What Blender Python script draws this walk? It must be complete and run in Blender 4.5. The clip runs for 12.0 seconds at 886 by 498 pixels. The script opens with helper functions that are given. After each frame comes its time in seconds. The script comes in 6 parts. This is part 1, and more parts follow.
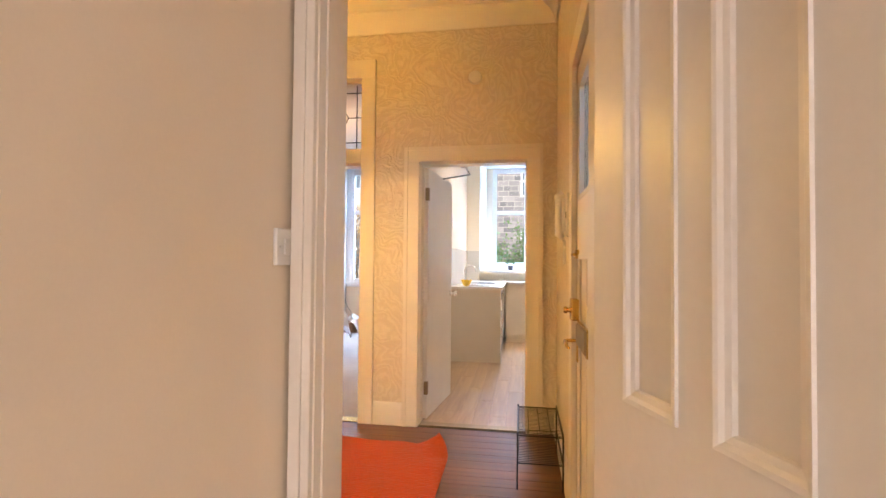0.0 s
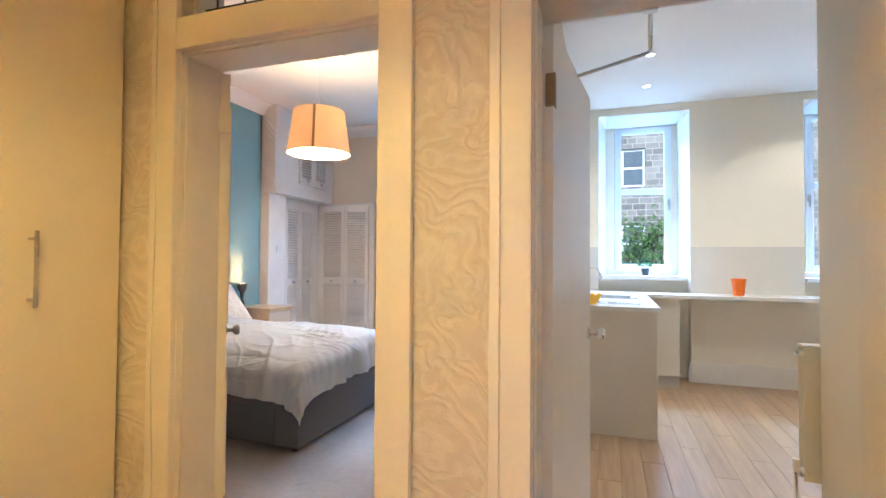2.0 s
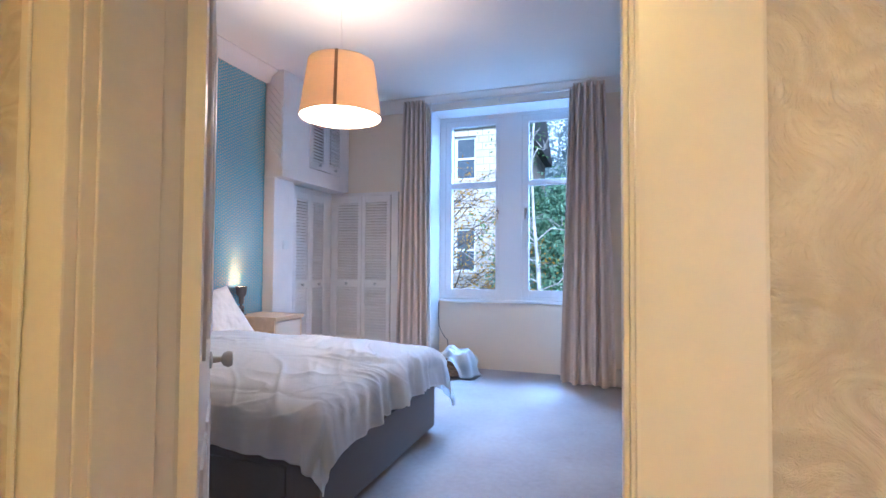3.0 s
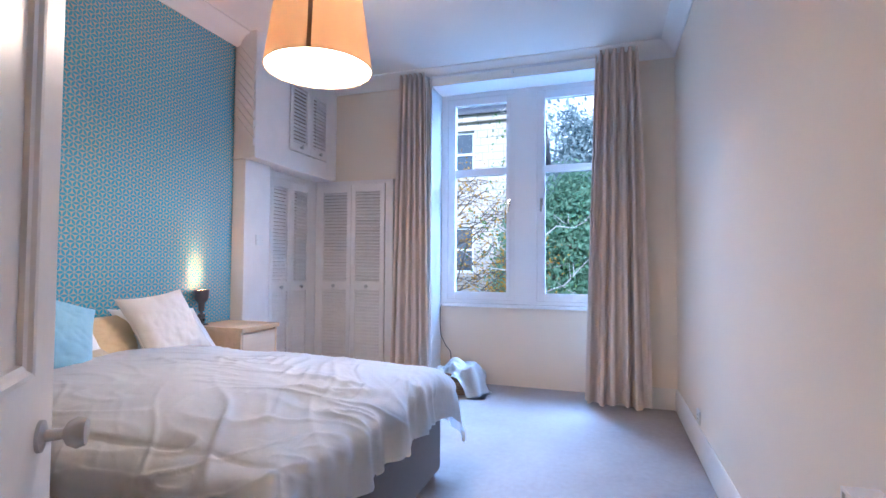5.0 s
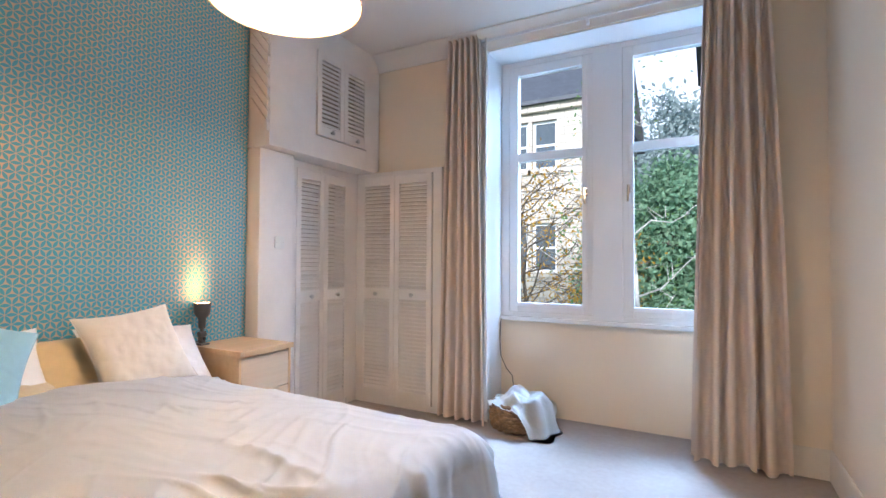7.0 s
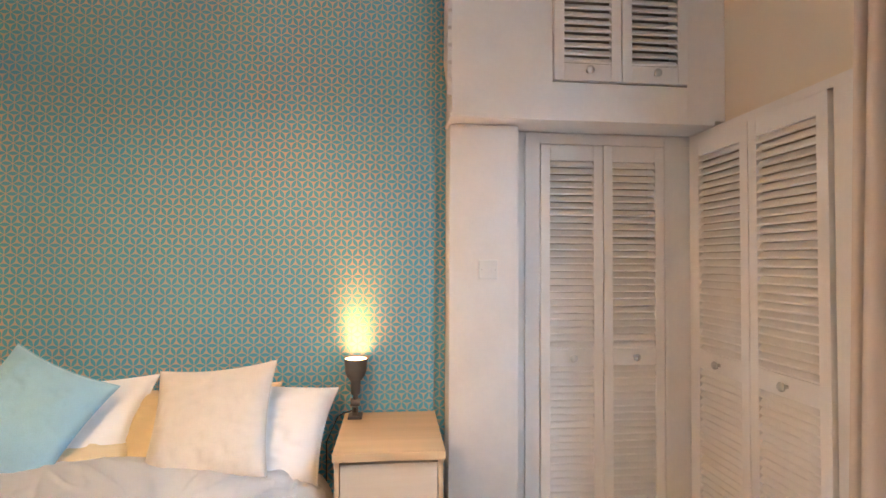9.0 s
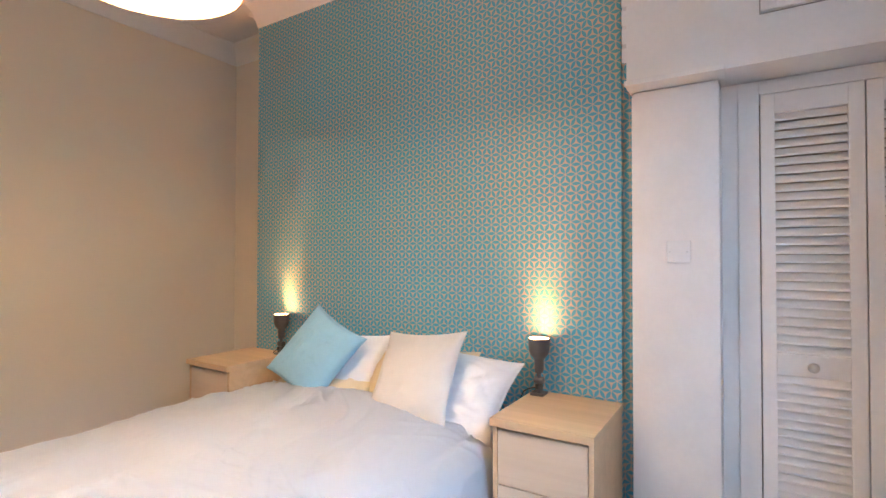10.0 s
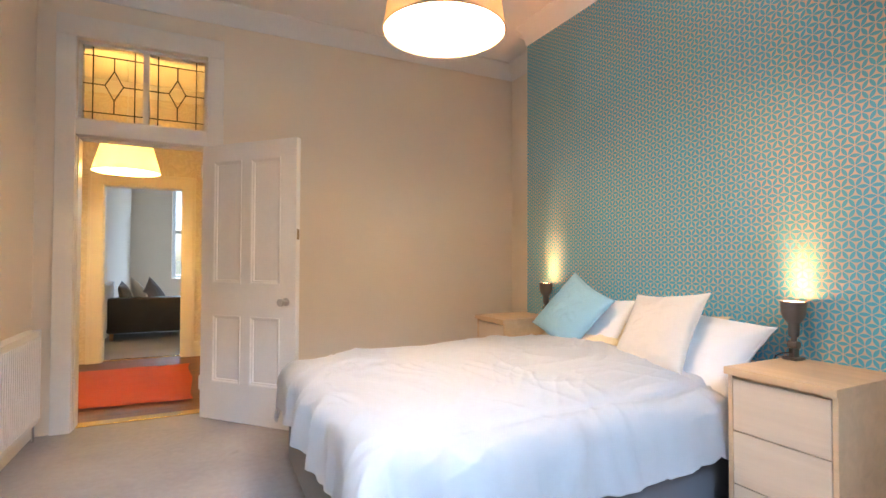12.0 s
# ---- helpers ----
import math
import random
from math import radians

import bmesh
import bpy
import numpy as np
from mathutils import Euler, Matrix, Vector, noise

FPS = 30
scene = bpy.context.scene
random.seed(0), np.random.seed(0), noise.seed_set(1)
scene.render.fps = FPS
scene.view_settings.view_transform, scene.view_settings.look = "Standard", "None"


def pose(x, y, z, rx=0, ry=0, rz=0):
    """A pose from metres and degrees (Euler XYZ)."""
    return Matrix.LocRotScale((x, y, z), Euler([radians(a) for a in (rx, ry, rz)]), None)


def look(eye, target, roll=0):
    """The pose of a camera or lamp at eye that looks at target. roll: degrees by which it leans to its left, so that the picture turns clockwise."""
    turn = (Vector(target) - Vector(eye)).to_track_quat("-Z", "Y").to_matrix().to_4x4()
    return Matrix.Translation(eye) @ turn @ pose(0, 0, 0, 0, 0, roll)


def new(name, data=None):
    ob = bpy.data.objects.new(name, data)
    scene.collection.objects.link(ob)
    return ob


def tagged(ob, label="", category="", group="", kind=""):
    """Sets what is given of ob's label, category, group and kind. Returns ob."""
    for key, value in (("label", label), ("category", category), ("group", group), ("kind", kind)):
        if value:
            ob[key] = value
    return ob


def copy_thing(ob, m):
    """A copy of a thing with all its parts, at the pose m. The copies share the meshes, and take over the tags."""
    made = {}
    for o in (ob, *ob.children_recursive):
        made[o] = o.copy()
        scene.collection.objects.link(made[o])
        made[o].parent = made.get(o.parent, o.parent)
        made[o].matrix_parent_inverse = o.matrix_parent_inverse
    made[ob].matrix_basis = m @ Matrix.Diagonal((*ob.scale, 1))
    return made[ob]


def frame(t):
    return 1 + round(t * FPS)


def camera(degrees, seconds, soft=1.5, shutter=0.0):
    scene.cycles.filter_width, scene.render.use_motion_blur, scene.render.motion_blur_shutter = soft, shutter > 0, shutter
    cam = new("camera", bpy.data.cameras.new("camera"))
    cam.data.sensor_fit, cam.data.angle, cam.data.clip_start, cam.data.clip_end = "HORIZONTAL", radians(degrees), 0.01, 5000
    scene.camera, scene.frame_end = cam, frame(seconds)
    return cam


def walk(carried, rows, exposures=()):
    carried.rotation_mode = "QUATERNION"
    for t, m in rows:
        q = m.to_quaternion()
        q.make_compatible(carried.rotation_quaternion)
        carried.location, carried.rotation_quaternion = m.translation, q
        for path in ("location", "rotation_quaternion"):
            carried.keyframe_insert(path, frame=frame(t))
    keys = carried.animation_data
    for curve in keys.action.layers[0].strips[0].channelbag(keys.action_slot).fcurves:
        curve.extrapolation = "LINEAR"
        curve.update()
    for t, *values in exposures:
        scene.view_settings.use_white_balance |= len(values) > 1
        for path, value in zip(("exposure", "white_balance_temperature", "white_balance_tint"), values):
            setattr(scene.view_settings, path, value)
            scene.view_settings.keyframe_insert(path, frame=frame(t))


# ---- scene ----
cam = camera(84.4, 12.0)
PATH = [
    (0, (1.119, -0.623, 1.251), (0.8, 1.351, 1.299), 0.5),
    (0.5, (1.039, 0.023, 1.266), (0.591, 1.972, 1.311), 0.5),
    (1, (0.935, 0.625, 1.257), (0.349, 2.537, 1.304), 0.4),
    (1.5, (0.8, 1.168, 1.254), (0.167, 3.065, 1.299), 0.2),
    (2, (0.545, 1.675, 1.257), (-0.1, 3.568, 1.303), 0.4),
    (2.5, (0.158, 2.112, 1.212), (-0.484, 4.005, 1.274), 0.4),
    (3, (-0.14, 2.492, 1.2), (-0.791, 4.382, 1.261), 0.4),
    (5, (-0.462, 3.191, 1.181), (-1.092, 5.088, 1.246), 0.4),
    (5.5, (-0.449, 3.26, 1.175), (-1.082, 5.156, 1.245), 0.3),
    (6, (-0.425, 3.379, 1.187), (-1.082, 5.268, 1.249), 0.3),
    (6.5, (-0.459, 3.635, 1.205), (-1.214, 5.486, 1.256), 0.3),
    (8.5, (-0.885, 5.768, 1.405), (-2.711, 6.583, 1.465), 0.5),
    (9, (-1.067, 6.163, 1.412), (-3.056, 6.361, 1.463), 0.3),
    (9.5, (-1.17, 6.493, 1.39), (-3.107, 5.999, 1.443), 0.2),
    (10, (-1.113, 6.798, 1.354), (-2.813, 5.745, 1.388), 0.1),
    (10.5, (-1.016, 7.028, 1.241), (-2.42, 5.605, 1.283), 0.2),
    (11, (-0.9, 7.161, 1.173), (-2.048, 5.523, 1.215), 0.3),
    (11.5, (-0.9, 7.235, 1.162), (-1.858, 5.481, 1.202), 0.2),
    (12, (-0.901, 7.25, 1.172), (-1.782, 5.455, 1.211), 0.2),
]
walk(cam, [(t, look(eye, target, roll)) for t, eye, target, roll in PATH], exposures=[
    (0, 0.80, 6450, 18), (0.5, 0.79, 6150, 14), (1.0, 0.72, 5850, 11), (1.5, 0.72, 5200, 8), (2.0, 0.66, 5250, 8), (2.5, 0.52, 4950, 11), (3.0, 0.4, 4550, 13), (5.0, 0.47, 4700, 16), (6.0, 0.45, 5200, 14),
    (6.7, 0.45, 5600, 12), (8.3, 0.45, 6650, 12), (9.0, 0.52, 6850, 14), (9.5, 0.54, 6050, 13), (10.5, 0.62, 5950, 13), (12, 0.72, 6200, 12)])

# ---- light ----
world = bpy.data.worlds.new("world")
scene.world = world
world.use_nodes = True
wn = world.node_tree.nodes
sky = wn.new("ShaderNodeTexSky")
sky.sky_type, sky.sun_disc = "NISHITA", False
sky.sun_elevation, sky.sun_rotation = radians(28), radians(20)
wn["Background"].inputs["Strength"].default_value = 0.15
world.node_tree.links.new(sky.outputs[0], wn["Background"].inputs["Color"])


def lamp(name, kind, m, energy, color, **props):
    data = bpy.data.lights.new(name, kind)
    data.energy, data.color = energy, color
    for key, value in props.items():
        setattr(data, key, value)
    ob = new(name, data)
    ob.matrix_basis = m
    return ob


lamp("sun", "SUN", look((6, -20, 14), (0, 10, 0)), 5.0, (1.0, 0.96, 0.90), angle=radians(6))
KITCHEN_TOP = 2.96
DAY = (0.49, 0.715, 1.0)
lamp("bedroom_daylight", "AREA", look((-1.24, 10.2, 4.6), (-1.5, 4.6, 0.5)), 940, DAY, shape="RECTANGLE", size=2.6, size_y=1.6)
lamp("kitchen_daylight", "AREA", look((0.98, 8.75, 3.6), (1.2, 5.2, 0.5)), 320, DAY, shape="RECTANGLE", size=0.9, size_y=0.9)
lamp("kitchen_daylight_b", "AREA", look((2.82, 8.75, 3.6), (2.0, 5.2, 0.5)), 320, DAY, shape="RECTANGLE", size=0.9, size_y=0.9)
lamp("living_daylight", "AREA", look((-0.85, -4.9, 3.3), (-0.6, -1.5, 0.4)), 420, DAY, shape="RECTANGLE", size=1.6, size_y=1.0)
lamp("study_daylight", "AREA", look((2.2, -4.2, 1.7), (1.6, 0, 1.0)), 27, (1.0, 0.82, 0.70), shape="RECTANGLE", size=1.1, size_y=1.7)
lamp("stair_daylight", "AREA", look((2.25, 1.6, 2.3), (1.4, 1.3, 1.6)), 10, DAY, shape="RECTANGLE", size=0.8, size_y=0.9)
lamp("bedroom_bulb", "POINT", pose(-1.847, 5.328, 2.43), 34, (1.0, 0.64, 0.35), shadow_soft_size=0.06)
lamp("hall_bulb", "POINT", pose(-0.246, 1.814, 2.135), 12.5, (1.0, 0.57, 0.12), shadow_soft_size=0.06)
# The row at x 2.3 is unseen, added to brighten the kitchen.
for kx in (0.87, 2.3):
    for ky in (5.18, 5.98, 6.75):
        lamp("downlight_bulb", "SPOT", look((kx, ky, KITCHEN_TOP - 0.012), (kx, ky, 0)), 34, (1.0, 0.84, 0.64), shadow_soft_size=0.03, spot_size=radians(120), spot_blend=0.6)
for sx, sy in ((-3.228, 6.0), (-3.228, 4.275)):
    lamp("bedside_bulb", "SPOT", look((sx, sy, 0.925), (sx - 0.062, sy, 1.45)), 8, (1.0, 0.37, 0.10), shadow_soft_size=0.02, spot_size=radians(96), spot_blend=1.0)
    # Second narrow spot added in each lamp, to lift its glow up the wall.
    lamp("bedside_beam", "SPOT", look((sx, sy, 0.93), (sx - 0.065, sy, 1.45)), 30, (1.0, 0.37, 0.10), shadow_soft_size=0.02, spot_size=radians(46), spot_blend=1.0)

# ---- materials ----


class Nodes:
    """A small writer of shader nodes."""

    def __init__(self, name):
        self.mat = bpy.data.materials.new(name)
        self.mat.use_nodes = True
        self.tree = self.mat.node_tree
        self.bsdf = self.tree.nodes["Principled BSDF"]

    def n(self, kind, _out=0, _props=None, **inputs):
        node = self.tree.nodes.new("ShaderNode" + kind)
        for key, value in (_props or {}).items():
            setattr(node, key, value)
        for key, value in inputs.items():
            key = int(key[1:]) if key[0] == "i" and key[1:].isdigit() else key.replace("_", " ")
            self.put(node.inputs[key], value)
        return node.outputs[_out]

    def put(self, socket, value):
        if isinstance(value, bpy.types.NodeSocket):
            self.tree.links.new(value, socket)
        elif isinstance(value, tuple) and len(value) == 3 and socket.type == "RGBA":
            socket.default_value = (*value, 1)
        else:
            socket.default_value = value

    def math(self, op, a, b=0.0, c=0.0):
        return self.n("Math", 0, {"operation": op}, i0=a, i1=b, i2=c)

    def mix(self, fac, a, b):
        node = self.tree.nodes.new("ShaderNodeMix")
        node.data_type = "RGBA"
        self.put(node.inputs[0], fac)
        self.put(node.inputs[6], a)
        self.put(node.inputs[7], b)
        return node.outputs[2]

    def ramp(self, fac, *stops):
        node = self.tree.nodes.new("ShaderNodeValToRGB")
        self.put(node.inputs[0], fac)
        ramp = node.color_ramp
        while len(ramp.elements) < len(stops):
            ramp.elements.new(0.5)
        for e, (p, c) in zip(ramp.elements, stops):
            e.position = p
            e.color = (c, c, c, 1) if not isinstance(c, tuple) else (*c, 1)
        return node.outputs[0]

    def coords(self, sx=1, sy=1, sz=1):
        co = self.n("TexCoord", 3)
        return self.n("Mapping", 0, None, Vector=co, Scale=(sx, sy, sz))

    def noise(self, vector, scale, detail=4, rough=0.55, distortion=0.0, out=0):
        return self.n("TexNoise", out, None, Vector=vector, Scale=scale, Detail=detail, Roughness=rough, Distortion=distortion)

    def bump(self, height, strength=0.3, distance=0.01):
        self.put(self.bsdf.inputs["Normal"], self.n("Bump", 0, None, Height=height, Strength=strength, Distance=distance))

    def set(self, **inputs):
        for key, value in inputs.items():
            self.put(self.bsdf.inputs[key.replace("_", " ")], value)
        return self.mat


def plain(name, color, rough=0.5, metal=0.0, vary=0.08, scale=3.0, grain=60.0, relief=0.05, **more):
    """A surface with soft stains and a fine grain."""
    s = Nodes(name)
    co = s.coords()
    a, b = s.noise(co, scale), s.noise(co, grain, 3)
    dark = tuple(c * (1 - 2 * vary) for c in color)
    light = tuple(min(1, c * (1 + vary)) for c in color)
    f = s.math("ADD", s.math("MULTIPLY", a, 0.7), s.math("MULTIPLY", b, 0.3))
    s.set(Base_Color=s.mix(s.ramp(f, (0.3, 0.0), (0.7, 1.0)), dark, light), Metallic=metal, **more)
    s.set(Roughness=s.math("ADD", rough - 0.06, s.math("MULTIPLY", a, 0.12)))
    if relief:
        s.bump(f, relief, 0.004)
    return s.mat


def grainy_wood(name, light, dark, rough=0.4, axis=1, tight=14.0, random_tint=0.0):
    s = Nodes(name)
    scale = [tight, tight, tight]
    scale[axis] = tight * 0.06
    co = s.coords(*scale)
    if random_tint:
        rnd = s.n("ObjectInfo", 5)
        co = s.n("VectorMath", 0, {"operation": "ADD"}, i0=co, i1=s.n("CombineXYZ", 0, None, X=s.math("MULTIPLY", rnd, 37.0), Y=s.math("MULTIPLY", rnd, 11.0)))
    g = s.noise(co, 1.6, 6, 0.6, 0.6)
    col = s.mix(s.ramp(g, (0.32, 0.0), (0.68, 1.0)), dark, light)
    if random_tint:
        col = s.mix(s.math("MULTIPLY", rnd, random_tint), col, tuple(c * 0.55 for c in dark))
    s.set(Base_Color=col, Roughness=s.math("ADD", rough, s.math("MULTIPLY", g, 0.15)))
    s.bump(g, 0.12, 0.002)
    return s.mat


def swirl_paper():
    """Combed, swirling relief wallpaper."""
    s = Nodes("swirl_wallpaper")
    co = s.coords()
    warp = s.noise(co, 2.8, 2, 0.55, 0.5, 1)
    warp = s.n("VectorMath", 0, {"operation": "SCALE"}, i0=warp, Scale=1.1)
    p = s.n("VectorMath", 0, {"operation": "ADD"}, i0=co, i1=warp)
    w = s.n("TexWave", 1, {"wave_type": "BANDS", "bands_direction": "DIAGONAL"}, Vector=p, Scale=5.0, Distortion=9.0, Detail=3.0, Detail_Scale=1.4)
    f = s.noise(s.n("Mapping", 0, None, Vector=p, Scale=(14.0, 14.0, 3.0)), 5, 4, 0.65, 2.5)
    h = s.math("ADD", s.math("MULTIPLY", w, 0.4), s.math("MULTIPLY", f, 0.6))
    s.set(Base_Color=s.ramp(h, (0.2, (0.68, 0.61, 0.51)), (0.55, (0.73, 0.66, 0.56)), (0.8, (0.80, 0.74, 0.64))), Roughness=0.55)
    s.bump(h, 0.75, 0.008)
    return s.mat


def lattice_paper():
    """Blue petals on the edges of a triangular lattice, over copper ground."""
    s = Nodes("petal_wallpaper")
    pos = s.n("SeparateXYZ", 0, None, Vector=s.n("TexCoord", 3))
    node = pos.node
    y, z = node.outputs[1], node.outputs[2]
    edge, row = 0.050, 0.050 * math.sqrt(3) / 2
    best = None
    for ang in (0, 60, 120):
        c, sn = math.cos(radians(ang)), math.sin(radians(ang))
        u = s.math("ADD", s.math("MULTIPLY", y, c), s.math("MULTIPLY", z, sn))
        v = s.math("ADD", s.math("MULTIPLY", y, -sn), s.math("MULTIPLY", z, c))
        vr = s.math("MULTIPLY", v, 1 / row)
        r = s.math("ROUND", vr)
        dv = s.math("MULTIPLY", s.math("ABSOLUTE", s.math("SUBTRACT", vr, r)), row)
        q = s.math("FRACT", s.math("SUBTRACT", s.math("MULTIPLY", u, 1 / edge), s.math("MULTIPLY", r, 0.5)))
        wide = s.math("MULTIPLY", s.math("MULTIPLY", q, s.math("SUBTRACT", 1.0, q)), 4 * 0.0108)
        lens = s.math("SUBTRACT", s.math("SUBTRACT", wide, 0.0027), dv)
        best = lens if best is None else s.math("MAXIMUM", best, lens)
    mask = s.ramp(s.math("ADD", s.math("MULTIPLY", best, 260.0), 0.5), (0.1, 0.0), (0.9, 1.0))
    co = s.coords()
    stain = s.noise(co, 2.0)
    blue = s.mix(stain, (0.065, 0.35, 0.49), (0.085, 0.40, 0.54))
    s.set(Base_Color=s.mix(mask, (0.56, 0.44, 0.34), blue), Roughness=0.48, Metallic=s.math("MULTIPLY", s.math("SUBTRACT", 1.0, mask), 0.3))
    s.bump(mask, 0.15, 0.001)
    return s.mat


def carpet_mat():
    s = Nodes("carpet_pile")
    co = s.coords()
    a, b = s.noise(co, 1.7, 3), s.noise(co, 330, 2)
    c = s.noise(co, 28, 3)
    f = s.math("ADD", s.math("MULTIPLY", a, 0.45), s.math("ADD", s.math("MULTIPLY", b, 0.3), s.math("MULTIPLY", c, 0.25)))
    s.set(Base_Color=s.ramp(f, (0.3, (0.27, 0.24, 0.225)), (0.7, (0.42, 0.385, 0.365))), Roughness=0.95)
    s.bump(s.math("ADD", b, c), 0.5, 0.004)
    spot = s.ramp(s.noise(co, 3.3, 2, 0.4), (0.70, 1.0), (0.76, 0.78))
    s.put(s.bsdf.inputs["Base Color"], s.mix(s.math("SUBTRACT", 1.0, spot), s.bsdf.inputs["Base Color"].links[0].from_socket, (0.10, 0.08, 0.07)))
    return s.mat


def cloth(name, color, weave=700.0, wrinkle=9.0, relief=0.25, rough=0.9, sheen=0.2):
    s = Nodes(name)
    co = s.coords()
    a = s.noise(co, wrinkle, 3, 0.5, 0.8)
    b = s.noise(co, weave, 2)
    s.set(Base_Color=s.mix(s.ramp(b, (0.35, 0.0), (0.65, 1.0)), tuple(c * 0.88 for c in color), color), Roughness=rough, Sheen_Weight=sheen)
    s.bump(s.math("ADD", a, s.math("MULTIPLY", b, 0.12)), relief, 0.012)
    return s.mat


def glass_mat(name, rough=0.0, tint=(1, 1, 1), bump=0.0):
    s = Nodes(name)
    s.set(Base_Color=tint, Roughness=rough, Transmission_Weight=1.0, IOR=1.45 if bump else 1.1)
    if bump:
        cell = s.n("TexVoronoi", 0, {"feature": "SMOOTH_F1"}, Vector=s.coords(), Scale=36.0)
        s.bump(cell, bump, 0.01)
    return s.mat


def glow(name, color, strength):
    s = Nodes(name)
    s.set(Base_Color=color, Emission_Color=color, Emission_Strength=strength)
    return s.mat


def shade_mat(name, color, thin):
    s = Nodes(name)
    weave = s.n("TexWave", 1, {"wave_type": "BANDS", "bands_direction": "Z"}, Vector=s.coords(), Scale=140.0, Distortion=1.5, Detail=2.0)
    col = s.mix(weave, tuple(c * 0.85 for c in color), color)
    d = s.n("BsdfDiffuse", 0, None, Color=col)
    t = s.n("BsdfTranslucent", 0, None, Color=col)
    m = s.n("MixShader", 0, None, i0=thin, i1=d, i2=t)
    s.tree.links.new(m, s.tree.nodes["Material Output"].inputs["Surface"])
    return s.mat


WALL = plain("wall_paint", (0.83, 0.73, 0.59), 0.65, vary=0.02, scale=1.2, grain=140, relief=0.04)
KWALL = plain("kitchen_wall_paint", (0.84, 0.78, 0.65), 0.6, vary=0.02, scale=1.2, grain=140, relief=0.04)
CEIL = plain("ceiling_paint", (0.82, 0.80, 0.76), 0.7, vary=0.03, scale=0.8, grain=90, relief=0.05)
GLOSS = plain("gloss_paint", (0.80, 0.755, 0.68), 0.3, vary=0.03, scale=4, grain=40, relief=0.05)
DOORPAINT = plain("door_paint", (0.80, 0.77, 0.72), 0.35, vary=0.03, scale=3, grain=50, relief=0.05)
LOUVRE = plain("louvre_paint", (0.84, 0.80, 0.76), 0.4, vary=0.03, scale=5, grain=60, relief=0.06)
UPVC = plain("white_upvc", (0.82, 0.84, 0.86), 0.25, vary=0.015, relief=0.0)
SWIRL = swirl_paper()
PETAL = lattice_paper()
CARPET = carpet_mat()
BOARDS = grainy_wood("dark_floorboard", (0.24, 0.10, 0.045), (0.10, 0.038, 0.018), 0.28, axis=0, tight=16, random_tint=0.5)
LAMINATE = grainy_wood("pale_laminate", (0.48, 0.33, 0.19), (0.33, 0.21, 0.115), 0.26, axis=1, tight=13, random_tint=0.35)
BIRCH = grainy_wood("birch_veneer", (0.70, 0.48, 0.28), (0.60, 0.40, 0.22), 0.4, axis=1, tight=10)
BIRCH_F = grainy_wood("birch_front", (0.70, 0.56, 0.41), (0.62, 0.48, 0.34), 0.4, axis=1, tight=10)
OAK = grainy_wood("oak_table", (0.48, 0.26, 0.11), (0.36, 0.17, 0.06), 0.35, axis=0, tight=12)
CREAMGLOSS = plain("cream_melamine", (0.78, 0.73, 0.62), 0.22, vary=0.015, relief=0.0)
UNITGLOSS = plain("beige_gloss_unit", (0.66, 0.60, 0.50), 0.15, vary=0.02, relief=0.0)
WORKTOP = plain("pale_worktop", (0.72, 0.70, 0.66), 0.25, vary=0.06, scale=90, grain=240, relief=0.0)
STEEL = plain("brushed_steel", (0.62, 0.61, 0.59), 0.28, 1.0, vary=0.05, grain=200)
CHROME = plain("chrome", (0.75, 0.75, 0.76), 0.1, 1.0, vary=0.02, relief=0.0)
KNOBMETAL = plain("satin_knob_metal", (0.50, 0.49, 0.47), 0.28, 1.0, vary=0.05, grain=120)
BRASS = plain("polished_brass", (0.72, 0.50, 0.16), 0.22, 1.0, vary=0.08, grain=80)
OLDBRASS = plain("old_brass", (0.36, 0.27, 0.16), 0.4, 1.0, vary=0.15, grain=60)
WIRE = plain("black_wire", (0.03, 0.03, 0.03), 0.4, 0.6, relief=0.0)
LAMPGREY = plain("grey_lamp_metal", (0.12, 0.11, 0.105), 0.4, 0.3, vary=0.08)
DIVAN = cloth("charcoal_fabric", (0.115, 0.115, 0.13), 900, 20, 0.08)
DUVET = cloth("white_cotton", (0.83, 0.835, 0.85), 900, 14, 0.28)
PILLOWCASE = cloth("white_pillowcase", (0.84, 0.83, 0.82), 900, 9, 0.3)
YELLOWCASE = cloth("cream_pillowcase", (0.72, 0.58, 0.36), 900, 9, 0.3)
LINEN = cloth("cream_linen", (0.66, 0.61, 0.54), 420, 12, 0.3)
AQUA = cloth("aqua_cotton", (0.29, 0.52, 0.66), 420, 12, 0.3)
CURTAIN = cloth("taupe_curtain", (0.74, 0.63, 0.54), 500, 10, 0.05)
LINING = cloth("curtain_lining", (0.72, 0.70, 0.68), 500, 14, 0.1)
TOWEL = cloth("white_towel", (0.78, 0.78, 0.77), 260, 18, 0.5)
RUGWOOL = cloth("orange_wool", (0.75, 0.115, 0.018), 160, 40, 0.9)
LEATHER = plain("dark_leather", (0.030, 0.022, 0.019), 0.4, vary=0.2, scale=6, grain=120, relief=0.25)
SHADE = shade_mat("linen_shade", (0.74, 0.60, 0.42), 0.32)
SHADE_H = shade_mat("cream_shade", (0.84, 0.80, 0.74), 0.40)
SEAM = plain("brown_tape", (0.22, 0.15, 0.10), 0.8)
GLOWDISC = glow("lit_diffuser", (1.0, 0.66, 0.36), 31.0)
GLOWDISC_H = glow("lit_hall_diffuser", (1.0, 0.60, 0.14), 26.0)
SPOTGLOW = glow("lit_downlight", (1.0, 0.95, 0.85), 14.0)
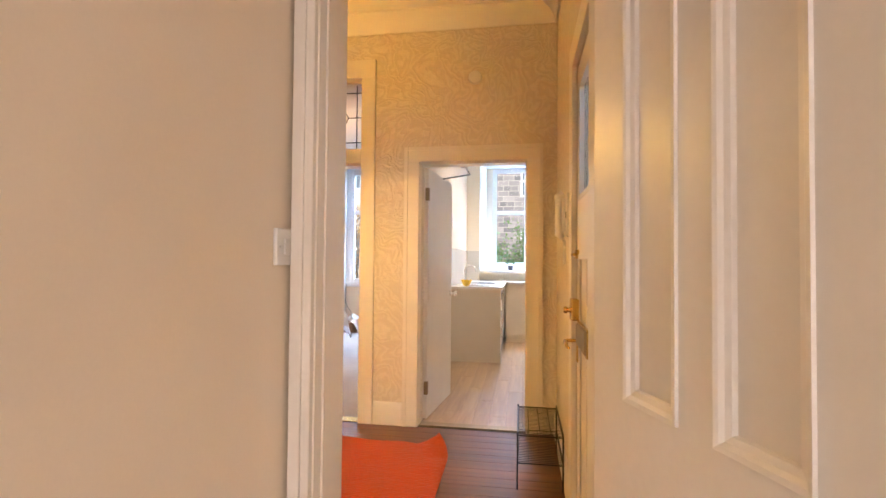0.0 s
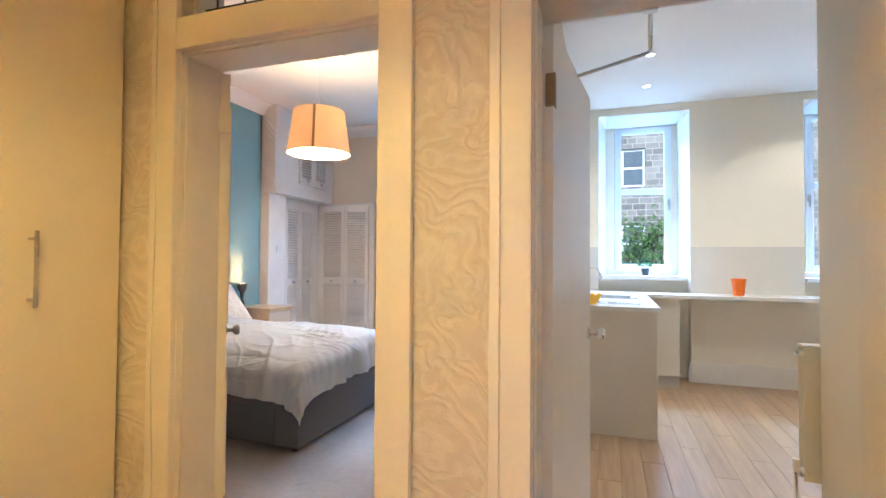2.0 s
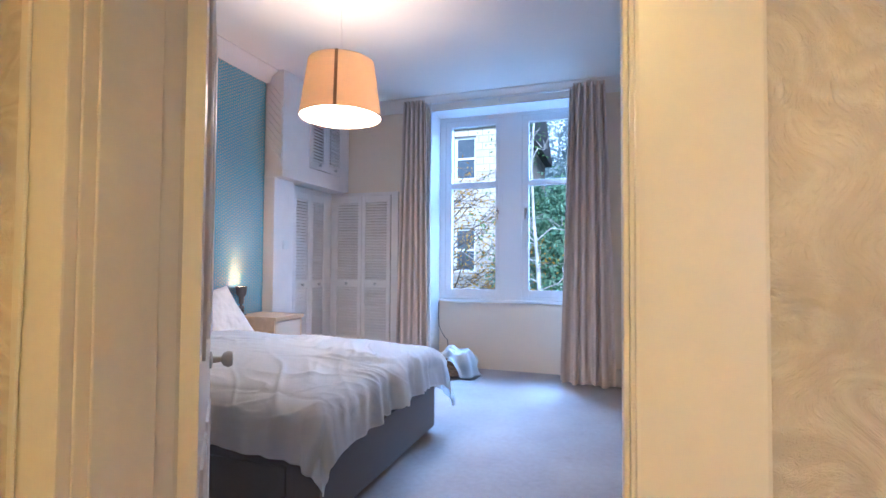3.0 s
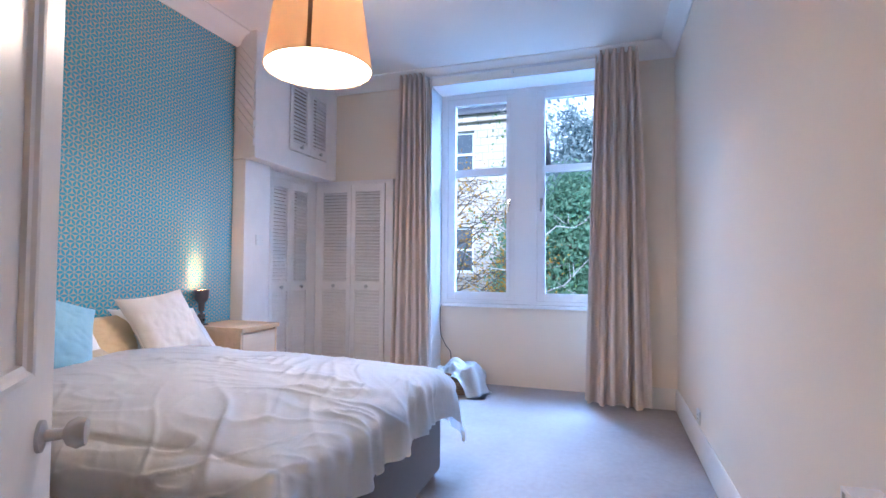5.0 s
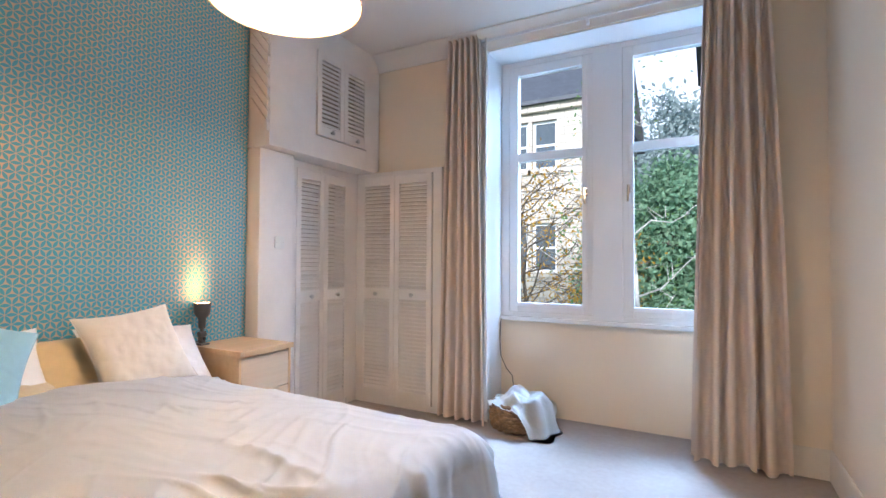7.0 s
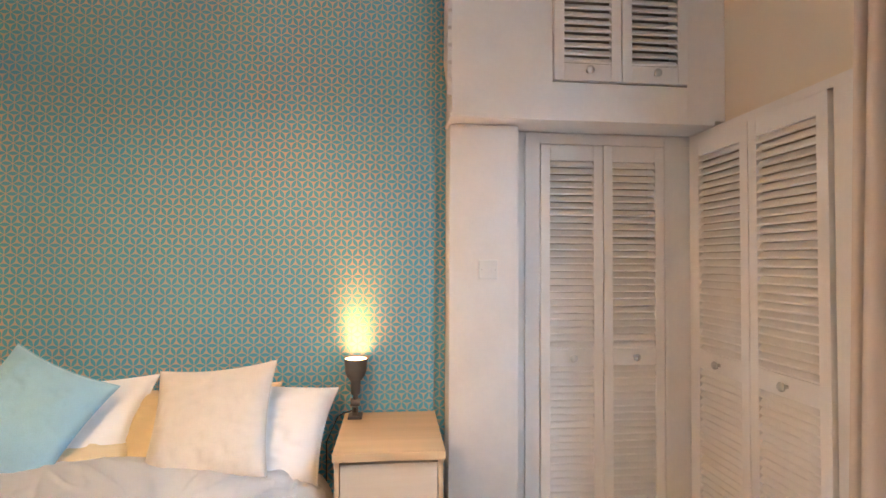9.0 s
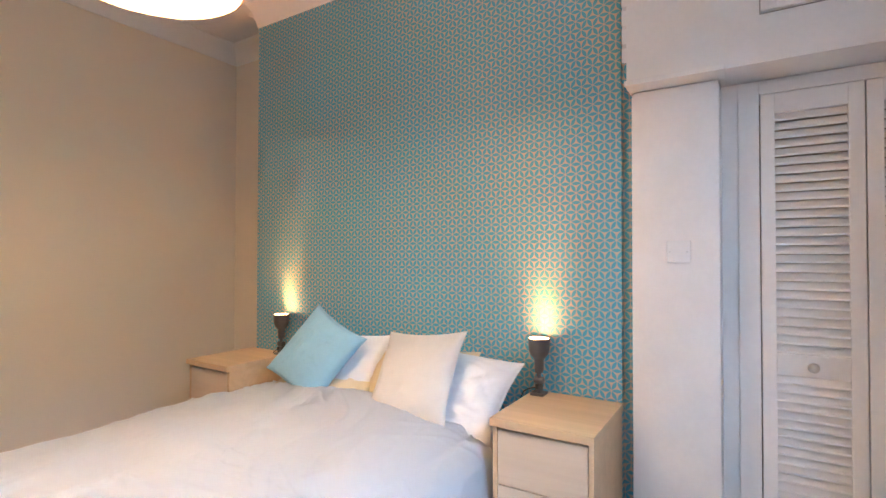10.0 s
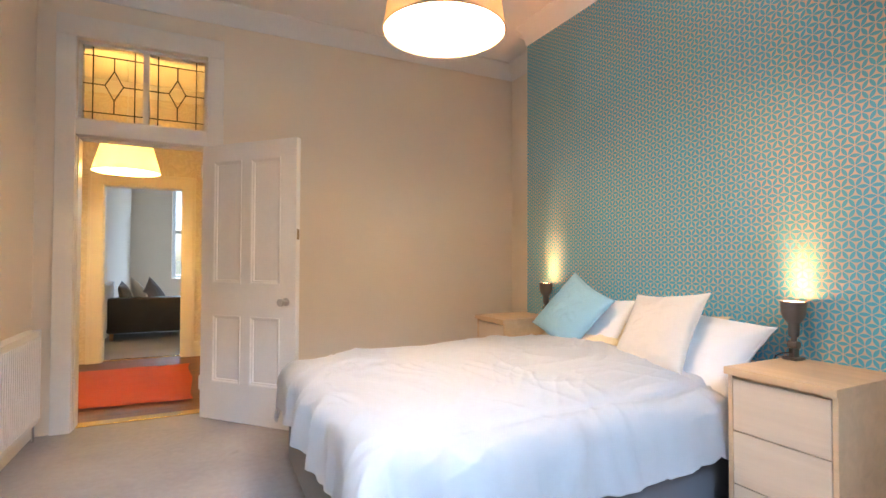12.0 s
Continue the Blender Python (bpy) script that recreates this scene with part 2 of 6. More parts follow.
# Closet backing browned: shade between the slats is put into its colour.
GAPSHADE = plain("slat_gap_shade", (0.36, 0.30, 0.24), 0.7, vary=0.15)
LAMPGLOW = glow("emitting_reflector", (1.0, 0.64, 0.30), 12.0)
PANE = glass_mat("window_glass")
FROST = glass_mat("obscured_glass", 0.12, (0.85, 0.95, 1.0), 0.8)
LEAD = plain("lead_came", (0.03, 0.03, 0.032), 0.5, 0.7)
PLASTIC = plain("white_plastic", (0.80, 0.79, 0.76), 0.35, vary=0.02, relief=0.0)
BLACK = plain("black_plastic", (0.02, 0.02, 0.022), 0.4, relief=0.0)
RADIATOR = plain("radiator_enamel", (0.80, 0.78, 0.74), 0.3, vary=0.02, relief=0.0)
SPLASH = plain("splashback", (0.66, 0.62, 0.55), 0.15, vary=0.02, relief=0.0)
ORANGE = plain("orange_glaze", (0.85, 0.16, 0.01), 0.2, vary=0.05, relief=0.0)
AMBER = plain("amber_glass", (0.85, 0.50, 0.04), 0.08, vary=0.1, relief=0.0)
LEAFGREEN = plain("green_leaf", (0.06, 0.17, 0.03), 0.5, vary=0.3, scale=30)
POT = plain("dark_pot", (0.05, 0.05, 0.055), 0.5)
WICKER = plain("wicker", (0.30, 0.17, 0.08), 0.7, vary=0.25, scale=30, grain=200, relief=0.4)

# ---- tools for shapes ----
PLACED = {}


def put_box(bm, x0, x1, y0, y1, z0, z1, bevel=0.0, m=None):
    geo = bmesh.ops.create_cube(bm, size=1.0)["verts"]
    for v in geo:
        v.co = Vector((x0 + (v.co.x + 0.5) * (x1 - x0), y0 + (v.co.y + 0.5) * (y1 - y0), z0 + (v.co.z + 0.5) * (z1 - z0)))
    if bevel:
        edges = list({e for v in geo for e in v.link_edges})
        out = bmesh.ops.bevel(bm, geom=edges, offset=bevel, segments=2, affect="EDGES", profile=0.6)
        geo = list({v for f in out["faces"] for v in f.verts} | {v for v in geo if v.is_valid})
    if m is not None:
        for v in geo:
            v.co = m @ v.co
    return bm


def box(x0, x1, y0, y1, z0, z1, bevel=0.0, m=None):
    return put_box(bmesh.new(), x0, x1, y0, y1, z0, z1, bevel, m)


def boxes(*rows, bevel=0.0):
    bm = bmesh.new()
    for r in rows:
        put_box(bm, *r, bevel=bevel)
    return bm


def lathe(profile, steps=32, bm=None, m=None):
    """Turns (radius, height) pairs about z."""
    bm = bm or bmesh.new()
    rings = []
    for r, z in profile:
        if r < 1e-5:
            rings.append([bm.verts.new((0, 0, z))])
        else:
            rings.append([bm.verts.new((r * math.cos(2 * math.pi * k / steps), r * math.sin(2 * math.pi * k / steps), z)) for k in range(steps)])
    for a, b in zip(rings, rings[1:]):
        for k in range(steps):
            j = (k + 1) % steps
            if len(a) == 1 and len(b) > 1:
                bm.faces.new((a[0], b[j], b[k]))
            elif len(b) == 1 and len(a) > 1:
                bm.faces.new((a[k], a[j], b[0]))
            elif len(a) > 1:
                bm.faces.new((a[k], a[j], b[j], b[k]))
    if m is not None:
        for ring in rings:
            for v in ring:
                v.co = m @ v.co
    return bm


def tube(points, radius, steps=8, bm=None, closed=False):
    """A round bar along points."""
    bm = bm or bmesh.new()
    pts = [Vector(p) for p in points]
    rings = []
    for k, p in enumerate(pts):
        a, b = pts[max(0, k - 1)], pts[min(len(pts) - 1, k + 1)]
        if closed:
            a, b = pts[k - 1], pts[(k + 1) % len(pts)]
        d = (b - a).normalized()
        side = d.cross(Vector((0, 0, 1)) if abs(d.z) < 0.9 else Vector((0, 1, 0))).normalized()
        up = side.cross(d)
        r = radius[k] if isinstance(radius, (list, tuple)) else radius
        rings.append([bm.verts.new(p + r * (side * math.cos(2 * math.pi * j / steps) + up * math.sin(2 * math.pi * j / steps))) for j in range(steps)])
    pairs = list(zip(rings, rings[1:])) + ([(rings[-1], rings[0])] if closed else [])
    for a, b in pairs:
        for j in range(steps):
            i = (j + 1) % steps
            bm.faces.new((a[j], a[i], b[i], b[j]))
    if not closed:
        bm.faces.new(list(reversed(rings[0])))
        bm.faces.new(rings[-1])
    return bm


def prism(profile, length, m, bm=None):
    """A profile of (across, up) pairs drawn out along local x."""
    bm = bm or bmesh.new()
    a = [bm.verts.new(m @ Vector((0, p, q))) for p, q in profile]
    b = [bm.verts.new(m @ Vector((length, p, q))) for p, q in profile]
    n = len(profile)
    for k in range(n):
        j = (k + 1) % n
        bm.faces.new((a[k], a[j], b[j], b[k]))
    bm.faces.new(list(reversed(a)))
    bm.faces.new(b)
    return bm


def mesh_ob(name, bm, material, smooth=0.0):
    bmesh.ops.recalc_face_normals(bm, faces=bm.faces)
    data = bpy.data.meshes.new(name)
    bm.to_mesh(data)
    bm.free()
    for mat in material if isinstance(material, (list, tuple)) else (material,):
        data.materials.append(mat)
    if smooth:
        data.shade_smooth()
        if smooth < 180:
            data.set_sharp_from_angle(angle=radians(smooth))
    return new(name, data)


def thing(name, label, category, at=(0, 0, 0), rz=0.0, group="", kind=""):
    ob = new(name)
    ob.empty_display_size = 0.1
    ob.matrix_basis = PLACED[ob.name] = pose(*at, 0, 0, rz)
    return tagged(ob, label, category, group, kind)


def part(name, bm, material, parent, label="", smooth=0.0, world=False):
    """One mesh under a thing or a part. world: its points are given in the world."""
    ob = mesh_ob(name, bm, material, smooth)
    if world and parent.name in PLACED:
        ob.data.transform(PLACED[parent.name].inverted())
    ob.parent = parent
    return tagged(ob, label)


def structure(name, bm, material, label="", category="", smooth=0.0):
    return tagged(mesh_ob(name, bm, material, smooth), label or name.replace("_", " "), category or name.split("_")[0], kind="structure")


def wall_rows(x0, x1, y0, y1, z0, z1, axis, openings):
    """Boxes of a wall along x or y with openings (from, to, bottom, top)."""
    rows, at = [], (x0 if axis == "x" else y0)
    end = x1 if axis == "x" else y1

    def row(a, b, za, zb):
        if b - a > 1e-4 and zb - za > 1e-4:
            rows.append((a, b, y0, y1, za, zb) if axis == "x" else (x0, x1, a, b, za, zb))

    for a, b, za, zb in sorted(openings):
        row(at, a, z0, z1)
        row(a, b, z0, za)
        row(a, b, zb, z1)
        at = b
    row(at, end, z0, z1)
    return rows


def wall(name, x0, x1, y0, y1, z0, z1, axis, openings, material, label=""):
    return structure(name, boxes(*wall_rows(x0, x1, y0, y1, z0, z1, axis, openings)), material, label or "plain painted wall", "wall")


# ---- the plan ----
NB, NH = 3.20, 3.02            # bedroom and hall faces of the wall between them
BX0, BX1, BY1, BZ = -3.30, 0.10, 7.65, 3.07   # bedroom
HX0, HX1, HY0, HZ = -1.75, 1.37, 0.69, 3.14   # hall
KX0, KX1, KY1, KZ = 0.22, 3.60, 7.40, KITCHEN_TOP    # kitchen
BD = (-0.915, -0.118, 0.0, 2.0)     # bedroom door
BT = (-0.915, -0.118, 2.115, 2.67)  # its fanlight
KD = (0.345, 1.155, 0.0, 2.0)      # kitchen door
LD = (-0.675, 0.105, 0.0, 1.985)      # living room door
SD = (0.619, 1.295, 0.0, 2.05)       # door of the room where the walk begins

# floors
structure("floor_carpet", box(BX0 - 0.35, BX1, NB - 0.09, 7.98, -0.1, 0.0), CARPET, "pale grey-beige fitted carpet", "carpet")
structure("floor_hall_base", box(HX0, HX1 + 0.1, HY0 - 0.18, NB - 0.09, -0.14, -0.022), BLACK, "dark subfloor under the boards", "floor")
structure("floor_kitchen_base", box(KX0, KX1, NB - 0.09, 8.1, -0.14, -0.012), BLACK, "dark subfloor under the laminate", "floor")
structure("floor_living", box(-3.4, 0.37, -4.0, HY0 - 0.11, -0.1, 0.0), CARPET, "beige fitted carpet of the living room", "carpet")
structure("floor_study", box(0.37, 4.0, -4.0, HY0 - 0.11, -0.1, 0.0), CARPET, "beige fitted carpet", "carpet")

# ceilings
structure("ceiling_bedroom", box(BX0 - 0.35, BX1, NB, 7.98, BZ, BZ + 0.1), CEIL, "white painted ceiling")
structure("ceiling_hall", box(HX0, HX1, HY0, NH, HZ, HZ + 0.1), CEIL, "cream painted ceiling")
structure("ceiling_kitchen", box(KX0, KX1, NB, 7.98, KZ, KZ + 0.1), CEIL, "white painted ceiling")
structure("ceiling_living", box(-3.4, 0.37, -4.0, HY0 - 0.18, 3.1, 3.2), CEIL, "white painted ceiling")
structure("ceiling_study", box(0.558, 4.0, -4.0, HY0 - 0.18, 3.1, 3.2), CEIL, "white painted ceiling")

# walls
wall("wall_hall_north", HX0, HX1, NH, 3.11, 0, HZ, "x", [(BD[0], BD[1], 0, BT[3]), KD], SWIRL, "cream wallpaper with combed swirls")
wall("wall_bedroom_south", BX0 - 0.45, 0.16, 3.11, NB, 0, 3.2, "x", [(BD[0], BD[1], 0, BT[3])], WALL, "plain cream painted wall")
wall("wall_kitchen_south", 0.16, KX1, 3.11, NB, 0, 3.2, "x", [KD], KWALL)
wall("wall_hall_south", HX0, HX1, 0.58, HY0, 0, HZ, "x", [LD, SD], SWIRL, "cream wallpaper with combed swirls")
wall("wall_rooms_south", -3.4, 4.0, HY0 - 0.18, 0.58, 0, 3.2, "x", [LD, SD], WALL)
wall("wall_hall_west", HX0 - 0.15, HX0, HY0 - 0.1, 3.11, 0, HZ, "y", [], SWIRL, "cream wallpaper with combed swirls")
FD = (0.97, 1.71, 0.0, 2.16)
wall("wall_hall_east", HX1, HX1 + 0.2, HY0 - 0.1, 3.11, 0, HZ, "y", [FD], SWIRL, "cream wallpaper with combed swirls")
wall("wall_bedroom_east", BX1, KX0, NB, 8.1, 0, 3.2, "y", [], WALL)
wall("wall_bedroom_west", BX0 - 0.45, BX0 - 0.35, NB, 8.1, 0, 3.2, "y", [], WALL)
WO = (-2.07, -0.40, 0.0, 2.935)
wall("wall_window", BX0 - 0.45, BX1, BY1, 7.98, 0, 3.2, "x", [WO], WALL)
WF = (-2.03, -0.36, 0.80, 2.90)
wall("wall_window_outer", BX0 - 0.45, 0.16, 7.98, 8.15, 0, 3.2, "x", [WF], WALL)
KR1, KR2 = (0.425, 1.356, 0, 2.88), (2.371, 3.302, 0, 2.88)
KW1, KW2 = (0.605, 1.235, 1.15, 2.87), (2.56, 3.19, 1.15, 2.87)
wall("wall_kitchen_north", KX0, KX1, KY1, 7.98, 0, 3.2, "x", [KR1, KR2], KWALL)
wall("wall_kitchen_outer", 0.16, KX1, 7.98, 8.15, 0, 3.2, "x", [KW1, KW2], KWALL)
wall("wall_kitchen_east", KX1, KX1 + 0.1, NB, 8.15, 0, 3.2, "y", [], KWALL)
wall("wall_kitchen_stub", 1.353, 1.48, NB, 4.05, 0, 3.0, "y", [], KWALL)
wall("wall_kitchen_stub_side", 1.48, KX1, 3.93, 4.05, 0, 3.0, "x", [], KWALL)
wall("wall_between_rooms", 0.37, 0.558, -4.0, HY0 - 0.18, 0, 3.2, "y", [], WALL)
wall("wall_living_west", -3.5, -3.4, -4.0, HY0, 0, 3.2, "y", [], WALL)
wall("wall_study_east", 4.0, 4.1, -4.0, HY0, 0, 3.2, "y", [], WALL)
LW, SW = (-1.80, -0.33, 0.75, 2.62), (1.6, 2.8, 0.75, 2.62)
wall("wall_rooms_outer", -3.5, 4.1, -4.3, -4.0, 0, 3.2, "x", [LW, SW], WALL)
structure("wall_petal", box(BX0 - 0.35, BX0, 3.94, 6.345, 0, BZ), PETAL, "teal wallpaper with blue petals and copper lines", "wall")
structure("wall_petal_return", box(BX0 - 0.35, BX0 - 0.03, 6.345, 6.40, 0, BZ), PETAL, "teal wallpaper in the shallow recess", "wall")

# ---- trim: cornices, skirtings, door casings ----
COVE = [(0, 0), (0, -0.13), (0.012, -0.13), (0.02, -0.11), (0.035, -0.075), (0.065, -0.04), (0.10, -0.022), (0.115, -0.012), (0.115, 0)]
SKIRT = [(0, 0), (0.018, 0), (0.018, 0.13), (0.013, 0.145), (0.013, 0.16), (0.006, 0.172), (0, 0.172)]


def run(name, profile, rows, material, label, category):
    """Lengths of moulding: start, end, with the room on the left of the way."""
    bm = bmesh.new()
    for (xa, ya), (xb, yb), z in rows:
        way = math.degrees(math.atan2(yb - ya, xb - xa))
        prism(profile, math.hypot(xb - xa, yb - ya), pose(xa, ya, z, 0, 0, way), bm)
    return structure(name, bm, material, label, category, 35)


run("cornice_bedroom", COVE, [((-3.65, NB), (BX1, NB), BZ), ((BX1, NB), (BX1, BY1), BZ), ((BX1, BY1), (-3.16, BY1), BZ),
                              ((-3.65, 3.94), (-3.65, NB), BZ), ((BX0, 3.94), (-3.65, 3.94), BZ), ((BX0, 6.40), (BX0, 3.94), BZ)], CEIL, "white coved plaster cornice", "cornice")
run("cornice_hall", COVE, [((HX0, HY0), (HX1, HY0), HZ), ((HX1, HY0), (HX1, NH), HZ), ((HX1, NH), (HX0, NH), HZ), ((HX0, NH), (HX0, HY0), HZ)], CEIL, "cream coved plaster cornice", "cornice")
run("baseboard_bedroom", SKIRT, [((BX1, NB), (BX1, BY1), 0), ((BX1, BY1), (-0.40, BY1), 0), ((-2.07, BY1), (-2.46, BY1), 0), ((-3.65, NB), (-1.0, NB), 0)], GLOSS, "white moulded skirting board", "skirting")
run("baseboard_hall", SKIRT, [((HX1, 1.83), (HX1, NH), 0), ((0.225, NH), (0.0, NH), 0), ((-1.0, NH), (-1.2, NH), 0), ((HX0, HY0), (-0.75, HY0), 0), ((0.31, HY0), (0.41, HY0), 0)], GLOSS, "cream moulded skirting board", "skirting")
run("baseboard_kitchen", [(p, q * 1.24) for p, q in SKIRT], [((2.371, KY1), (1.356, KY1), 0), ((1.356, KY1), (1.356, 7.55), 0), ((KX0, 5.44), (KX0, NB), 0), ((2.371, 7.55), (2.371, KY1), 0)], GLOSS, "white moulded skirting board", "skirting")
run("baseboard_rooms", SKIRT, [((0.558, 0.47), (0.558, -4.0), 0), ((0.37, -4.0), (0.37, 0.40), 0)], GLOSS, "white moulded skirting board", "skirting")


def casing(name, x0, x1, top, face, out, width=0.115, left=True, right=True, label="cream painted door casing"):
    """Architrave round an opening in a wall along x; out is -1 or 1, the way it faces."""
    a, b = sorted((face, face + out * 0.022))
    c, d = sorted((face + out * 0.022, face + out * 0.032))
    rows = []
    xl, xr = (x0 - width if left else x0), (x1 + width if right else x1)
    if left:
        rows += [(xl, x0, a, b, 0, top), (xl, xl + 0.03, c, d, 0, top + width)]
    if right:
        rows += [(x1, xr, a, b, 0, top), (xr - 0.03, xr, c, d, 0, top + width)]
    rows += [(xl, xr, a, b, top, top + width), (xl + 0.03, xr - 0.03, c, d, top + width - 0.03, top + width)]
    return structure(name, boxes(*rows, bevel=0.003), GLOSS, label, "door casing")


def lining(name, x0, x1, top, ya, yb, stop):
    t = 0.016
    rows = [(x0, x0 + t, ya, yb, 0, top), (x1 - t, x1, ya, yb, 0, top), (x0 + t, x1 - t, ya, yb, top - t, top)]
    s = 0.006
    rows += [(x0 + t, x0 + t + s, *stop, 0, top - t), (x1 - t - s, x1 - t, *stop, 0, top - t), (x0 + t + s, x1 - t - s, *stop, top - t - s, top - t)]
    return structure(name, boxes(*rows, bevel=0.002), GLOSS, "cream painted door lining", "door lining")


lining("trim_bedroom_lining", BD[0] - 0.012, BD[1] + 0.012, BD[3] + 0.012, NH - 0.002, NB + 0.002, (NH + 0.02, NB - 0.045))
lining("trim_kitchen_lining", KD[0] - 0.012, KD[1] + 0.012, KD[3] + 0.012, NH - 0.002, NB + 0.002, (NH + 0.02, NB - 0.045))
lining("trim_living_lining", LD[0] - 0.012, LD[1] + 0.012, LD[3] + 0.012, HY0 - 0.182, HY0 + 0.002, (HY0 - 0.14, HY0 - 0.03))
lining("trim_study_lining", SD[0] - 0.012, SD[1] + 0.012, SD[3] + 0.012, HY0 - 0.182, HY0 + 0.002, (HY0 - 0.14, HY0 - 0.03))
casing("trim_kitchen_casing", *KD[:2], KD[3], NH, -1)
casing("trim_kitchen_casing_inner", *KD[:2], KD[3], NB, 1, 0.10)
casing("trim_living_casing", *LD[:2], LD[3], HY0, 1, 0.14)
casing("trim_study_casing", *SD[:2], SD[3], HY0, 1, 0.10, right=False)
casing("trim_study_casing_inner", *SD[:2], SD[3], HY0 - 0.18, -1, 0.05, right=False, label="white painted door casing")

# bedroom door surround with its leaded fanlight
for nm, face, out in (("trim_bedroom_casing", NH, -1), ("trim_bedroom_casing_inner", NB, 1)):
    a, b = sorted((face, face + out * 0.024))
    w, hi = 0.112, 2.67
    structure(nm, boxes((BD[0] - w, BD[0], a, b, 0, hi), (BD[1], BD[1] + w, a, b, 0, hi), (BD[0] - w, BD[1] + w, a, b, hi, hi + 0.14),
                        (BD[0], BD[1], a, b, 2.0, 2.115), bevel=0.004), GLOSS, "cream painted casing of door and fanlight", "door casing")
structure("trim_fanlight_bar", boxes((BD[0], BD[1], NH + 0.002, NB - 0.002, 2.0, 2.115)), GLOSS, "cream painted bar under the fanlight", "door casing")
fan = thing("window_fanlight", "leaded glass fanlight of two panes over the door", "window", (-0.5, 3.11, 2.115), kind="structure")
XM = (BD[0] + BD[1]) / 2
part("window_frame", boxes((BD[0], BD[0] + 0.02, 3.07, 3.15, 2.115, 2.67), (BD[1] - 0.02, BD[1], 3.07, 3.15, 2.115, 2.67), (BD[0] + 0.02, BD[1] - 0.02, 3.07, 3.15, 2.115, 2.13),
                           (BD[0] + 0.02, BD[1] - 0.02, 3.07, 3.15, 2.65, 2.67), (XM - 0.018, XM + 0.018, 3.07, 3.15, 2.13, 2.65)), GLOSS, fan, world=True)
for xa, xb in ((BD[0] + 0.02, XM - 0.018), (XM + 0.018, BD[1] - 0.02)):
    pane = part("pane", box(xa, xb, 3.108, 3.112, 2.13, 2.65), PANE, fan, "clear leaded pane", world=True)
    pane.visible_shadow = False
    bm = bmesh.new()
    w, h, xm, zm = xb - xa, 0.52, (xa + xb) / 2, 2.39

    def came(p, q, bm=bm):
        (px, pz), (qx, qz) = p, q
        tube([(px, 3.11, pz), (qx, 3.11, qz)], 0.0042, 6, bm)

    dx, dz = 0.055, 0.105
    for k in (-1, 1):
        came((xm + k * (w / 2 - 0.055), 2.13), (xm + k * (w / 2 - 0.055), 2.65))
        came((xa, zm + k * 0.2), (xb, zm + k * 0.2))
        came((xm + k * dx, zm), (xm + k * w / 2, zm))
        came((xm, zm + k * dz), (xm, zm + k * 0.2))
        came((xm, zm + k * dz), (xm + dx, zm))
        came((xm, zm + k * dz), (xm - dx, zm))
    part("lead_came", bm, LEAD, fan, "dark lead strips", world=True)

structure("trim_brass_threshold", box(BD[0], BD[1], NH + 0.0, NH + 0.10, 0.0, 0.008, 0.003), BRASS, "brass threshold strip at the carpet's edge", "threshold")
structure("trim_kitchen_threshold", box(KD[0], KD[1], NH + 0.02, NH + 0.10, -0.01, 0.006, 0.002), OLDBRASS, "dull metal threshold strip", "threshold")
structure("trim_living_threshold", box(LD[0], LD[1], HY0 - 0.13, HY0 - 0.06, 0.0, 0.008, 0.003), BRASS, "brass threshold strip", "threshold")

# ---- doors ----


def panel_door(name, w, h, panels, label, at, rz, material=DOORPAINT, thick=0.04, flip=1):
    """A leaf hinged at its local origin, running along +x; panels are (x0, x1, z0, z1)."""
    d = thing(name, label, "door", at, rz, kind="structure")
    xs = sorted({0.0, w, *[v for p in panels for v in p[:2]]})
    zs = sorted({0.0, h, *[v for p in panels for v in p[2:]]})
    bm = bmesh.new()
    for xa, xb in zip(xs, xs[1:]):
        for za, zb in zip(zs, zs[1:]):
            mx, mz = (xa + xb) / 2, (za + zb) / 2
            if not any(p[0] < mx < p[1] and p[2] < mz < p[3] for p in panels):
                put_box(bm, xa, xb, -thick / 2, thick / 2, za, zb)
    bmesh.ops.remove_doubles(bm, verts=bm.verts, dist=1e-5)
    part("leaf_frame", bm, material, d)
    for x0, x1, z0, z1 in panels:
        part("panel", box(x0, x1, -thick / 2 + 0.012, thick / 2 - 0.012, z0, z1), material, d)
        bm = bmesh.new()
        for s in (-1, 1):
            prof = [(0, 0), (0.026, 0.0), (0.024, 0.008), (0.014, 0.011), (0.008, 0.017), (0, 0.019)]
            y = s * (thick / 2 - 0.012)
            for (xa, za, xb, zb) in ((x0, z0, x1, z0), (x1, z0, x1, z1), (x1, z1, x0, z1), (x0, z1, x0, z0)):
                way = Vector((xb - xa, 0, zb - za)).normalized()
                inn = Vector((-way.z, 0, way.x))
                m = Matrix.Translation((xa, y, za)) @ Matrix((way, inn, Vector((0, s, 0)))).transposed().to_4x4()
                prism(prof, math.hypot(xb - xa, zb - za), m, bm)
        part("moulding", bm, material, d)
    return d


def knob(parent, x, z, side, thick=0.04, material=KNOBMETAL, r=0.028):
    m = pose(x, side * thick / 2, z, -90 * side, 0, 0)
    part("knob", lathe([(0, 0), (r, 0), (r, 0.006), (0.011, 0.010), (0.009, 0.035), (r * 0.75, 0.042), (r, 0.056), (r * 0.85, 0.07), (0, 0.074)], 24, None, m), material, parent, "satin metal knob", 50)


